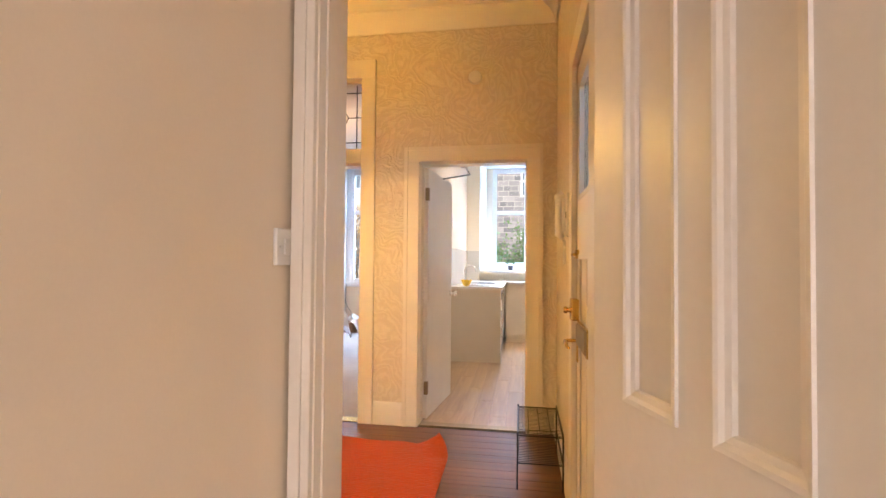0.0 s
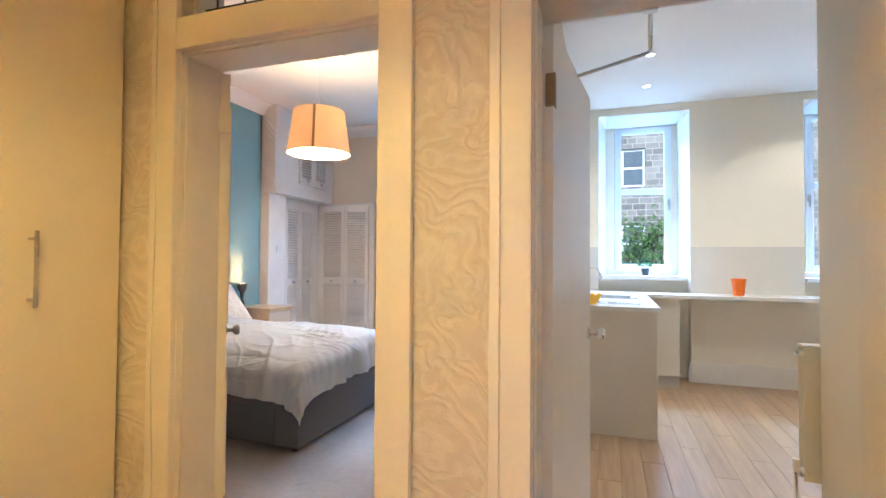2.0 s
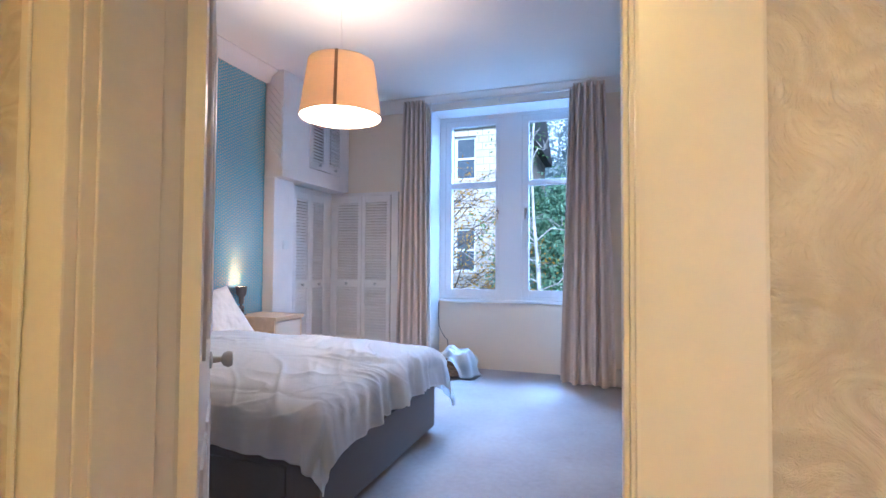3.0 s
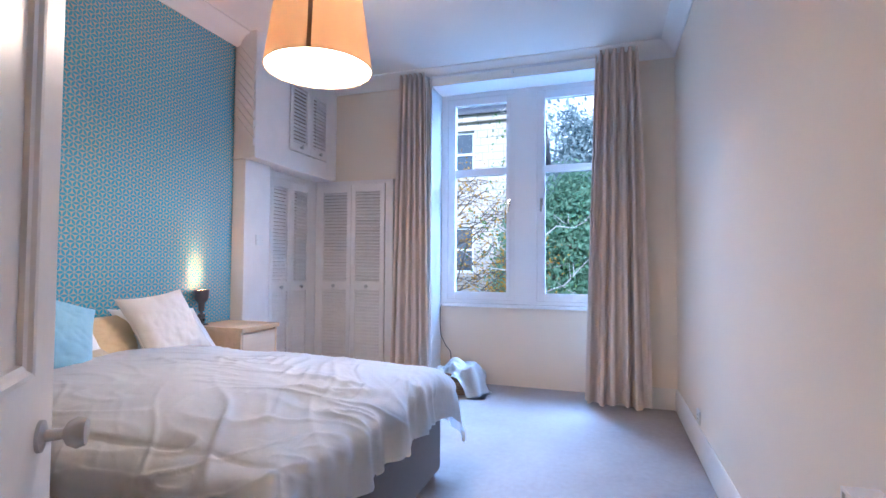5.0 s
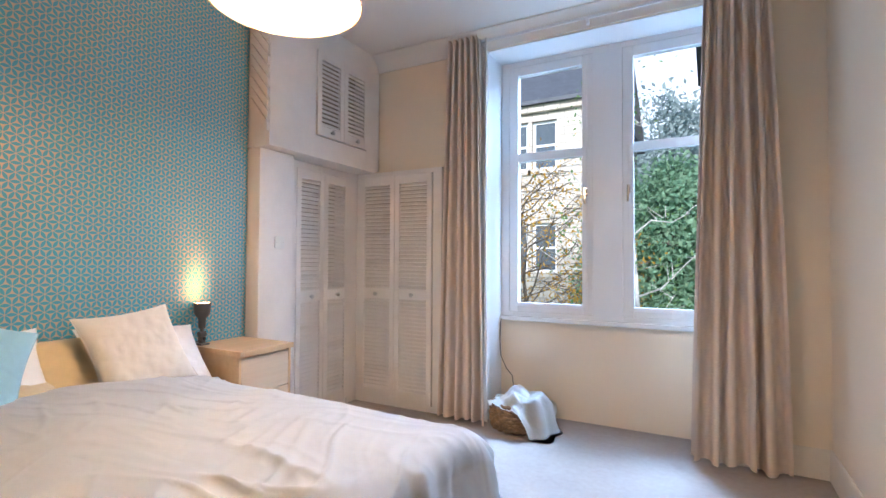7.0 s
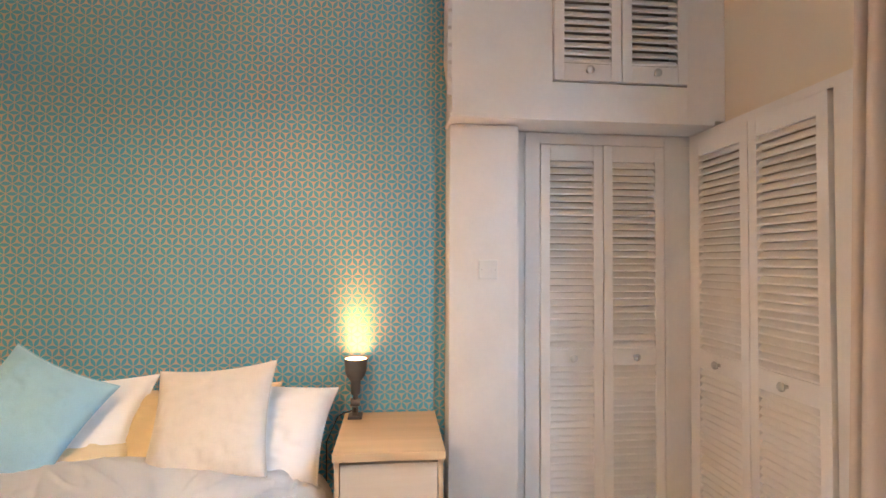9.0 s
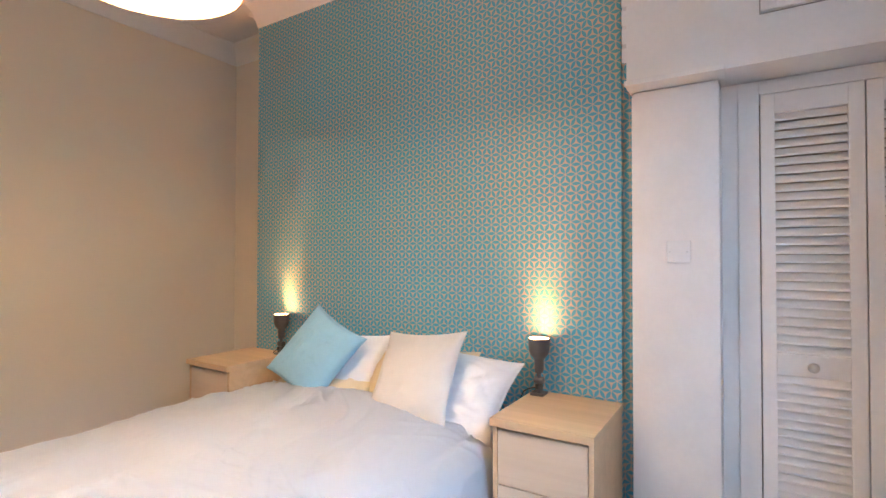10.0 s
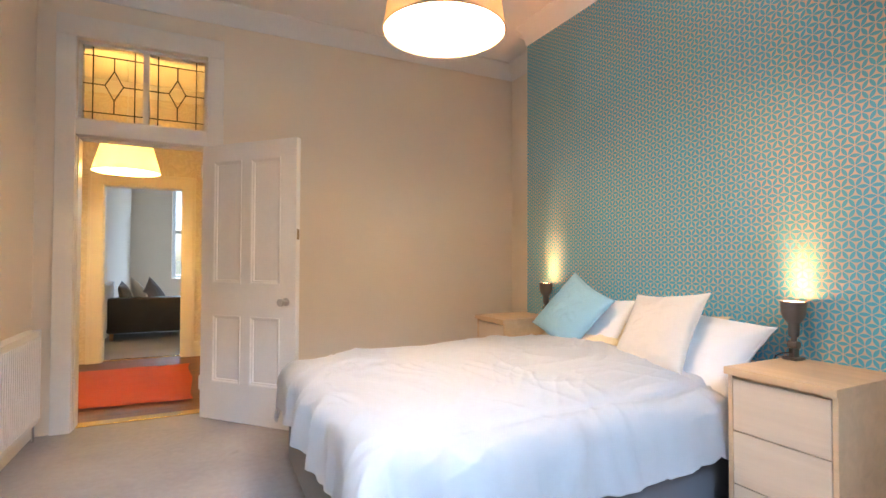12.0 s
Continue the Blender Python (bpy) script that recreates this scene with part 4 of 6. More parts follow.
def louvre_door(parent, m, w, h, rails, knob_z, knob_x=0.5, pitch=0.0325):
    """A leaf in local x (across) and z (up), facing -y; rails are the heights of its cross rails."""
    st = 0.045
    rows = [(0, st, -0.013, 0.013, 0, h), (w - st, w, -0.013, 0.013, 0, h)]
    rows += [(st, w - st, -0.012, 0.012, a, b) for a, b in rails]
    leaf = part("louvre_door", boxes(*rows, bevel=0.002), LOUVRE, parent)
    inv = PLACED[parent.name].inverted() @ m
    leaf.data.transform(inv)
    for (_, a), (b, _) in zip(rails, rails[1:]):
        count = int((b - a) / pitch)
        for k in range(count):
            s = new("slat", slat_mesh(w - 2 * st))
            s.parent = leaf
            s.matrix_basis = inv @ pose(st, 0, a + (k + 0.5) * (b - a) / count)
    kb = part("knob", lathe([(0, 0), (0.008, 0), (0.007, 0.012), (0.016, 0.018), (0.018, 0.026), (0.012, 0.032), (0, 0.033)], 20, None, inv @ pose(w * knob_x, -0.012, knob_z, 90, 0, 0)), STEEL, leaf, "small round metal knob", 50)
    return leaf


ca = thing("corner_closet", "white corner closet with louvred doors and overhead cupboard", "closet", (-3.4, 7.0, 0))
XF, XU, YE = -3.328, -3.125, 7.60
part("pier", box(-3.64, -3.21, 6.402, 6.72, 0, 2.03, 0.02), LOUVRE, ca, world=True, smooth=40)
part("face_frame", boxes((-3.62, XF, 6.72, 6.845, 0, 2.03), (-3.62, XF, 7.466, 7.645, 0, 2.03), (-3.62, XF, 6.845, 7.466, 1.973, 2.03), (-3.62, XF, 6.845, 7.466, 0, 0.05)), LOUVRE, ca, world=True)
part("architrave", boxes((XF, XF + 0.014, 6.775, 6.845, 0.0, 2.02), (XF, XF + 0.014, 7.466, 7.49, 0.0, 2.02), (XF, XF + 0.012, 6.845, 7.466, 1.973, 2.018), bevel=0.003), LOUVRE, ca, world=True)
part("inside", boxes((-3.60, -3.47, 6.83, 7.466, 0.05, 1.973)), GAPSHADE, ca, "brown backing, shade behind the slats in its colour", world=True)
for nm, r in (("stile", (-3.62, XU, 6.403, 6.845, 2.05, 3.07)), ("stile", (-3.62, XU, 7.466, 7.648, 2.05, 3.07)), ("rail", (-3.62, XU - 0.001, 6.845, 7.466, 2.05, 2.20)), ("rail", (-3.62, XU - 0.001, 6.845, 7.466, 2.86, 3.07))):
    part(nm, box(*r), LOUVRE, ca, world=True)
part("upper_inside", boxes((-3.60, -3.24, 6.83, 7.448, 2.202, 2.858)), GAPSHADE, ca, "brown backing, shade behind the slats in its colour", world=True)
part("ledge", boxes((-3.62, XU + 0.008, 6.395, 6.74, 2.03, 2.05), bevel=0.003), LOUVRE, ca, world=True)
part("soffit", boxes((-3.62, XU, 6.74, 7.598, 2.032, 2.05)), LOUVRE, ca, world=True)
for k in range(16):
    z = 2.02 + k * 0.075
    za, zb = z, z - (XU - 0.004 + 3.298) * 1.15
    lo = [(-3.298, za), (XU - 0.004, zb), (XU - 0.004, zb + 0.058), (-3.298, za + 0.058)]
    if zb > 2.06 and za + 0.066 < 3.06:
        bm = bmesh.new()
        a = [bm.verts.new((x, 6.402, q)) for x, q in lo]
        b = [bm.verts.new((x, 6.384, q)) for x, q in lo]
        bm.faces.new(a)
        bm.faces.new(b)
        for i in range(4):
            bm.faces.new((a[i], a[(i + 1) % 4], b[(i + 1) % 4], b[i]))
        part("board", bm, LOUVRE, ca, world=True)
for k in range(2):
    m = pose(XF + 0.006, 6.849 + k * 0.308, 0.055, 0, 0, 90)
    louvre_door(ca, m, 0.304, 1.915, [(0, 0.08), (0.868, 0.948), (1.84, 1.915)], 0.908)
    m = pose(XU + 0.004, 6.848 + k * 0.308, 2.205, 0, 0, 90)
    louvre_door(ca, m, 0.304, 0.65, [(0, 0.075), (0.585, 0.65)], 0.04)
cb = thing("louvred_closet", "white built-in closet with two tall louvred doors", "closet", (-2.9, 7.6, 0))
part("face_frame", boxes((-3.322, -3.275, YE, 7.648, 0, 2.03), (-2.53, -2.45, YE, 7.648, 0, 2.03), (-3.275, -2.53, YE, 7.648, 1.995, 2.03), (-3.275, -2.53, YE, 7.648, 0, 0.05)), LOUVRE, cb, world=True)
part("inside", boxes((-3.275, -2.53, 7.632, 7.646, 0.05, 1.995)), GAPSHADE, cb, "brown backing, shade behind the slats in its colour", world=True)
for k in range(2):
    louvre_door(cb, pose(-3.272 + k * 0.37, YE - 0.004, 0.055), 0.366, 1.935, [(0, 0.08), (0.868, 0.948), (1.86, 1.935)], 0.908)

# ---- bedroom: window, curtains ----


def sash(parent, x0, x1, z0, z1, bar, y, handle_x, fw=0.075):
    rows = [(x0, x0 + fw, y - 0.035, y + 0.035, z0, z1), (x1 - fw, x1, y - 0.035, y + 0.035, z0, z1), (x0 + fw, x1 - fw, y - 0.035, y + 0.035, z0, z0 + fw), (x0 + fw, x1 - fw, y - 0.035, y + 0.035, z1 - fw, z1),
            (x0 + fw, x1 - fw, y - 0.03, y + 0.03, bar, bar + 0.07)]
    fr = part("window_frame", boxes(*rows, bevel=0.006), UPVC, parent, "white plastic window frame", world=True)
    i = fw * 0.55
    part("bead", boxes((x0 + i, x0 + fw + 0.004, y - 0.045, y - 0.036, z0 + i, z1 - i), (x1 - fw - 0.004, x1 - i, y - 0.045, y - 0.036, z0 + i, z1 - i),
                       (x0 + fw + 0.004, x1 - fw - 0.004, y - 0.045, y - 0.036, z0 + i, z0 + fw + 0.004), (x0 + fw + 0.004, x1 - fw - 0.004, y - 0.045, y - 0.036, z1 - fw - 0.004, z1 - i), bevel=0.003), UPVC, parent, world=True)
    for za, zb in ((z0 + fw, bar), (bar + 0.07, z1 - fw)):
        part("pane", box(x0 + fw, x1 - fw, y - 0.004, y + 0.004, za, zb), PANE, parent, "clear glass", world=True).visible_shadow = False
    if handle_x is not None:
        hz = z0 + (z1 - z0) * 0.47
        part("handle", boxes((handle_x - 0.012, handle_x + 0.012, y - 0.052, y - 0.045, hz - 0.035, hz + 0.035), (handle_x - 0.008, handle_x + 0.008, y - 0.085, y - 0.05, hz + 0.005, hz + 0.022), (handle_x - 0.009, handle_x + 0.009, y - 0.095, y - 0.08, hz - 0.10, hz + 0.026), bevel=0.004), CHROME, parent, "chrome window handle", world=True)


win = thing("window_bedroom", "white two-light plastic window in a deep recess", "window", (-1.24, 7.99, 0.8), kind="structure")
sash(win, -1.995, -1.31, 0.835, 2.885, 2.085, 8.0, -1.36)
sash(win, -1.088, -0.405, 0.835, 2.885, 2.085, 8.0, -1.043)
part("mullion_panel", boxes((-1.31, -1.088, 7.955, 8.05, 0.80, 2.895), bevel=0.004), UPVC, win, "white painted panel between the lights", world=True)
part("lining", boxes((-2.07, -1.995, 7.96, 8.05, 0.80, 2.935), (-0.405, -0.36, 7.96, 8.05, 0.80, 2.935), (-1.995, -0.405, 7.96, 8.05, 2.885, 2.935), (-1.995, -1.31, 7.96, 8.05, 0.80, 0.835), (-1.088, -0.405, 7.96, 8.05, 0.80, 0.835)), UPVC, win, world=True)
part("window_sill", boxes((-2.068, -0.402, 7.92, 8.0, 0.765, 0.80), bevel=0.006), UPVC, win, "white painted sill", world=True)
structure("trim_window_reveal", boxes((-2.074, -2.07 + 0.006, 7.652, 7.96, 0.0, 2.935), (-0.406, -0.396, 7.652, 7.96, 0.0, 2.935), (-2.064, -0.406, 7.652, 7.96, 2.927, 2.935)), UPVC, "white painted window reveal", "window reveal")


def curtain_mesh(top, bottom, z0, z1, pleats, depth, y, gather=0.6, seed=0.0):
    bm = bmesh.new()
    n, rows = pleats * 14, 40
    grid = []
    for r in range(rows + 1):
        f = r / rows
        z = z1 + (z0 - z1) * f
        e = f ** gather
        xa, xb = (top[i] + (bottom[i] - top[i]) * e for i in (0, 1))
        ring = []
        for k in range(n + 1):
            q = k / n
            ph = q * pleats * 2 * math.pi
            wob = 0.25 * math.sin(3.1 * q * pleats + seed) * f
            amp = depth * (0.75 + 0.35 * f + 0.3 * math.sin(q * 9 + seed) * f)
            x = xa + (xb - xa) * q + 0.006 * math.sin(ph * 2) + 0.010 * f * math.sin(q * 17 + f * 3 + seed)
            ring.append((x, y - amp * (0.5 + 0.5 * math.cos(ph + wob)), z + (0.012 * math.sin(q * 11 + seed) if r == rows else 0)))
        grid.append(ring)
    front = [[bm.verts.new(p) for p in ring] for ring in grid]
    back = [[bm.verts.new((p[0], p[1] + 0.007, p[2])) for p in ring] for ring in grid]
    for r in range(rows):
        for k in range(n):
            bm.faces.new((front[r][k], front[r][k + 1], front[r + 1][k + 1], front[r + 1][k]))
            bm.faces.new((back[r][k], back[r + 1][k], back[r + 1][k + 1], back[r][k + 1]))
        for k in (0, n):
            bm.faces.new((front[r][k], front[r + 1][k], back[r + 1][k], back[r][k]))
    for k in range(n):
        for r in (0, rows):
            bm.faces.new((front[r][k], front[r][k + 1], back[r][k + 1], back[r][k]))
    return bm


for lab, top, bottom, lin, seed in (("long taupe curtain gathered beside the closet", (-2.36, -2.11), (-2.43, -2.03), (-2.115, -2.05), 0.0), ("long taupe curtain hanging to the carpet", (-0.50, -0.195), (-0.60, -0.10), (-0.535, -0.50), 2.0)):
    c = thing("curtain", lab, "curtain", ((top[0] + top[1]) / 2, 7.55, 0.015), group="bedroom curtains")
    part("drape", curtain_mesh(top, bottom, 0.018, 3.035, 5, 0.085, 7.60, 0.8, seed), CURTAIN, c, world=True, smooth=60)
    low = (lin[0] + (bottom[1] - top[1]) * 0.4, lin[1] + (bottom[1] - top[1]) * 0.2) if seed == 0 else (lin[0] - 0.085, lin[1] - 0.09)
    part("lining", curtain_mesh(lin, low, 0.03, 3.03, 1, 0.05, 7.63, 0.8, seed), LINING if seed == 0 else CURTAIN, c, "pale lining at the edge", world=True, smooth=60)
rail = thing("curtain_track", "slim white curtain track under the cornice", "curtain track", (-1.25, 7.6, 2.985))
part("track", boxes((-2.40, -0.20, 7.60, 7.63, 2.992, 3.01), bevel=0.003), UPVC, rail, world=True)
for x in (-2.3, -1.27, -0.3):
    part("bracket", boxes((x - 0.01, x + 0.01, 7.60, 7.65, 2.955, 2.992)), UPVC, rail, world=True)

# basket with towels by the window
bk = thing("basket", "round woven wicker basket on the carpet", "basket", (-1.80, 7.62, 0.002))
bm = bmesh.new()
for lvl in range(8):
    z = 0.018 + lvl * 0.024
    r = 0.165 + 0.03 * math.sin(math.pi * (lvl + 1.5) / 10)
    pts = []
    for k in range(72):
        a = 2 * math.pi * k / 72
        rr = r + 0.009 * math.sin(18 * a + lvl * math.pi)
        pts.append((rr * math.cos(a), rr * math.sin(a), z))
    tube(pts, 0.0135, 6, bm, closed=True)
part("weave", bm, WICKER, bk, smooth=60)
bm = bmesh.new()
for k in range(18):
    a = 2 * math.pi * (k + 0.5) / 18
    tube([((0.165) * math.cos(a), 0.165 * math.sin(a), 0.005), (0.19 * math.cos(a), 0.19 * math.sin(a), 0.10), (0.172 * math.cos(a), 0.172 * math.sin(a), 0.20)], 0.008, 5, bm)
part("stakes", bm, WICKER, bk)
part("bottom", lathe([(0, 0.004), (0.165, 0.004), (0.165, 0.014), (0, 0.014)], 24), WICKER, bk)


def towel_mesh(cx, cy, ztop, spread, hang_way, seed):
    bm = bmesh.new()
    n = 44
    grid = []
    hang = radians(hang_way)
    for i in range(n + 1):
        row = []
        for j in range(n + 1):
            u, v = -1 + 2 * i / n, -1 + 2 * j / n
            d = math.hypot(u, v) + 1e-6
            ang = math.atan2(v, u)
            toward = math.cos(ang - hang)
            reach = spread * min(d, 1.25) * (0.70 + 0.5 * max(0, toward) ** 3)
            x, y = reach * math.cos(ang), reach * math.sin(ang)
            lump = 0.09 * max(0, 1 - (d / 0.75) ** 2) ** 0.7 + 0.045 * noise.noise(Vector((u * 2.3 + seed, v * 2.3, 0))) + 0.02 * noise.noise(Vector((u * 6, v * 6 + seed, 0)))
            z = ztop + lump
            lip = 0.185
            if reach > lip:
                z -= (reach - lip) * (0.1 + 2.0 * max(0, toward) ** 2)
                pull = 1 - 0.35 * min(1, (reach - lip) / 0.2)
                x, y = (lip + (reach - lip) * pull) * math.cos(ang), (lip + (reach - lip) * pull) * math.sin(ang)
                w = 0.018 * math.sin(ang * 9 + seed)
                x, y = x + w * math.cos(ang), y + w * math.sin(ang)
            row.append(bm.verts.new((cx + x, cy + y, max(z, 0.012))))
        grid.append(row)
    for i in range(n):
        for j in range(n):
            bm.faces.new((grid[i][j], grid[i + 1][j], grid[i + 1][j + 1], grid[i][j + 1]))
    bmesh.ops.solidify(bm, geom=bm.faces[:], thickness=-0.008)
    return bm


tagged(mesh_ob("towel", towel_mesh(-1.77, 7.62, 0.205, 0.31, -20, 1.0), TOWEL, 180), "rumpled white towel heaped in the wicker basket", "towel")
tagged(mesh_ob("cable", tube([(-2.04, 7.93, 0.80), (-2.05, 7.90, 0.74), (-2.045, 7.88, 0.6), (-2.03, 7.86, 0.48), (-1.97, 7.84, 0.38), (-1.92, 7.84, 0.33), (-1.90, 7.86, 0.02)], 0.004, 6), BLACK), "thin black cable running down from the sill", "cable")


def plate(name, m, label, kinds="switch", w=0.086, h=0.086):
    """A wall plate facing local -y."""
    t = thing(name, label, "wall switch" if kinds == "switch" else "wall socket")
    t.matrix_basis = m
    part("plate", box(-w / 2, w / 2, -0.011, 0, -h / 2, h / 2, 0.004), PLASTIC, t)
    if kinds == "switch":
        part("rocker", box(-0.012, 0.012, -0.016, -0.011, -0.018, 0.018, 0.002), PLASTIC, t)
    elif kinds == "double":
        for x in (-0.02, 0.02):
            part("rocker", box(x - 0.008, x + 0.008, -0.0135, -0.0112, -0.012, 0.012, 0.001), PLASTIC, t)
    else:
        part("pin_slot", box(-0.004, 0.004, -0.0125, -0.0112, 0.008, 0.018), BLACK, t)
        for x in (-0.011, 0.011):
            part("pin_slot", box(x - 0.005, x + 0.005, -0.0125, -0.0112, -0.014, -0.010), BLACK, t)
    for x in (-0.03, 0.03):
        part("screw", lathe([(0, 0), (0.003, 0), (0.003, 0.001), (0, 0.001)], 10, None, pose(x, -0.0112, 0, 90, 0, 0)), STEEL, t)
    return t


plate("wall_switch", pose(-3.209, 6.577, 1.377, 0, 0, 90), "white double switch plate on the closet pier", "double")
plate("wall_socket", pose(0.099, 6.66, 0.235, 0, 0, -90), "white single socket low on the wall", "socket")
plate("wall_switch", pose(0.559, 0.455, 1.28, 0, 0, 90), "white rocker switch beside the doorway")


def radiator(name, x0, x1, z0, z1, m, label, capped=True):
    """A panel radiator in local x, its face towards -y, its back on y = 0.07."""
    r = thing(name, label, "radiator")
    r.matrix_basis = m
    front = part("panel", box(x0, x1, -0.003, 0.003, z0, z1, 0.002), RADIATOR, r)
    part("panel", box(x0, x1, 0.052, 0.058, z0, z1, 0.002), RADIATOR, r)
    n = int((x1 - x0) / 0.0333)
    bm = box(0, 0.019, -0.010, -0.003, z0 + 0.03, z1 - 0.03, 0.003)
    rib = bpy.data.meshes.new("rib")
    bm.to_mesh(rib)
    bm.free()
    rib.materials.append(RADIATOR)
    for k in range(n):
        o = new("rib", rib)
        o.parent = front
        o.matrix_basis = pose(x0 + (k + 0.2) * (x1 - x0) / n, 0, 0)
    part("top_grille", boxes((x0, x1, -0.008, 0.063, z1 + 0.002, z1 + 0.012), bevel=0.002), RADIATOR, r)
    for x in (x0 - 0.006, x1) if capped else ():
        part("end_cap", boxes((x, x + 0.006, -0.008, 0.063, z0 + 0.02, z1 + 0.012)), RADIATOR, r)
    part("valve", tube([(x1 + 0.02, 0.03, z0 - 0.14), (x1 + 0.02, 0.03, z0 + 0.03)], 0.008, 8), CHROME, r)
    part("valve_head", lathe([(0, 0), (0.014, 0), (0.014, 0.05), (0, 0.055)], 14, None, pose(x1 + 0.02, 0.03, z0 + 0.03)), PLASTIC, r)
    if not capped:
        part("convector", boxes(*[(x0 + 0.03 + k * 0.04, x0 + 0.032 + k * 0.04, 0.006, 0.05, z0 + 0.05, z1 - 0.05) for k in range(int((x1 - x0 - 0.06) / 0.04))]), RADIATOR, r)
        part("end_tube", tube([(x1 - 0.012, 0.0, z1 - 0.03), (x1 - 0.012, 0.055, z1 - 0.03)], 0.012, 10), RADIATOR, r, smooth=60)
        part("end_tube", tube([(x1 - 0.012, 0.0, z0 + 0.03), (x1 - 0.012, 0.055, z0 + 0.03)], 0.012, 10), RADIATOR, r, smooth=60)
        part("bleed_plug", tube([(x1, 0.0, z1 - 0.03), (x1 + 0.018, 0.0, z1 - 0.03)], 0.009, 8), CHROME, r)
    for x in (x0 + 0.15, x1 - 0.15):
        part("wall_bracket", box(x, x + 0.03, 0.058, 0.075, z0 + 0.1, z1 - 0.05), RADIATOR, r)
    return r


radiator("radiator", -4.47, -3.33, 0.13, 0.70, pose(0.025, 0, 0, 0, 0, -90), "long white panel radiator on the bedroom wall")

# ---- hall things ----
cup = thing("hall_cupboard", "tall cream two-door cupboard with bar handles", "cupboard", (-1.45, 2.56, 0))
part("carcass", boxes((-1.72, -1.197, 2.195, 2.213, 0.12, 2.86), (-1.72, -1.197, 2.985, 3.003, 0.12, 2.86), (-1.72, -1.197, 2.213, 2.985, 2.84, 2.86), (-1.72, -1.197, 2.213, 2.985, 0.12, 0.14), (-1.72, -1.71, 2.213, 2.985, 0.14, 2.84)), CREAMGLOSS, cup, world=True)
for ya, yb, hy in ((2.19, 2.595, 2.545), (2.598, 3.003, 2.705)):
    d = part("door", box(-1.196, -1.175, ya, yb, 0.115, 2.865, 0.002), CREAMGLOSS, cup, world=True)
    h = part("handle", tube([(-1.14, hy, 1.10), (-1.14, hy, 1.34)], 0.006, 12), STEEL, d, "brushed steel bar handle", 50)
    h.data.transform(PLACED[cup.name].inverted())
    for z in (1.125, 1.315):
        s = part("standoff", tube([(-1.175, hy, z), (-1.14, hy, z)], 0.005, 10), STEEL, d, "", 50)
        s.data.transform(PLACED[cup.name].inverted())
part("plinth", box(-1.70, -1.22, 2.20, 3.0, 0, 0.12), CREAMGLOSS, cup, world=True)

tab = thing("side_table", "low oak side table beside the cupboard", "table", (-1.38, 1.82, 0))
part("tabletop", box(-1.70, -1.095, 1.57, 2.15, 0.385, 0.425, 0.003), OAK, tab, world=True)
for x in (-1.70, -1.155):
    for y in (1.55, 2.06):
        part("leg", box(x, x + 0.06, y, y + 0.06, 0, 0.385, 0.002), OAK, tab, world=True)


def rug_mesh():
    bm = bmesh.new()
    nx, ny = 60, 60
    top = []
    for i in range(nx + 1):
        row = []
        for j in range(ny + 1):
            u, v = i / nx, j / ny
            x = -0.78 + 1.42 * u + 0.03 * noise.noise(Vector((v * 3, 1, 0))) + 0.10 * u * (1 - v) - 0.06 * (1 - u) * v
            y = 1.20 + 1.53 * v + 0.025 * noise.noise(Vector((u * 4, 5, 0))) - 0.10 * u * v
            z = 0.016 + 0.006 * noise.noise(Vector((x * 5, y * 5, 2))) + 0.003 * noise.noise(Vector((x * 30, y * 30, 4)))
            curl = max(0, u - 0.86) / 0.14 * max(0, v - 0.86) / 0.14
            z += 0.085 * curl
            x -= 0.06 * curl * curl
            row.append(bm.verts.new((x, y, z)))
        top.append(row)
    for i in range(nx):
        for j in range(ny):
            bm.faces.new((top[i][j], top[i + 1][j], top[i + 1][j + 1], top[i][j + 1]))
    bmesh.ops.solidify(bm, geom=bm.faces[:], thickness=0.012)
    return bm


tagged(mesh_ob("rug", rug_mesh(), RUGWOOL, 60), "bright orange wool rug with a curled corner", "rug")

rack = thing("shoe_rack", "low two-tier black wire shoe rack by the wall", "shoe rack", (1.22, 2.38, 0))
rx0, rx1, ry0, ry1 = 1.10, 1.345, 2.12, 2.66
for x in (rx0, rx1):
    for y in (ry0, ry1):
        part("leg", tube([(x, y, 0), (x, y, 0.31)], 0.0045, 8), WIRE, rack, world=True)
for z in (0.145, 0.295):
    bm = bmesh.new()
    tube([(rx0, ry0, z), (rx1, ry0, z), (rx1, ry1, z), (rx0, ry1, z)], 0.004, 6, bm, closed=True)
    for k in range(1, 22):
        y = ry0 + (ry1 - ry0) * k / 22
        tube([(rx0, y, z), (rx1, y, z)], 0.0018, 5, bm)
    for k in range(1, 4):
        x = rx0 + (rx1 - rx0) * k / 4
        tube([(x, ry0, z - 0.004), (x, ry1, z - 0.004)], 0.0025, 5, bm)
    part("shelf", bm, WIRE, rack, "black wire shelf", world=True)
    part("rail", tube([(rx1, ry0, z + 0.02), (rx1, ry1, z + 0.02)], 0.003, 6), WIRE, rack, world=True)
jack = thing("phone_socket", "small cream telephone socket box on the skirting", "telephone socket", (-1.0, 2.985, 0.10))
part("box", box(-1.02, -0.965, 2.955, 2.998, 0.085, 0.14, 0.004), PLASTIC, jack, world=True)
part("cable", tube([(-0.98, 2.962, 0.09), (-0.985, 2.95, 0.03), (-1.02, 2.93, 0.004), (-1.10, 2.88, 0.004), (-1.06, 2.80, 0.004), (-0.97, 2.82, 0.004), (-0.95, 2.90, 0.004)], 0.003, 6), PLASTIC, jack, "loose white cable", world=True)
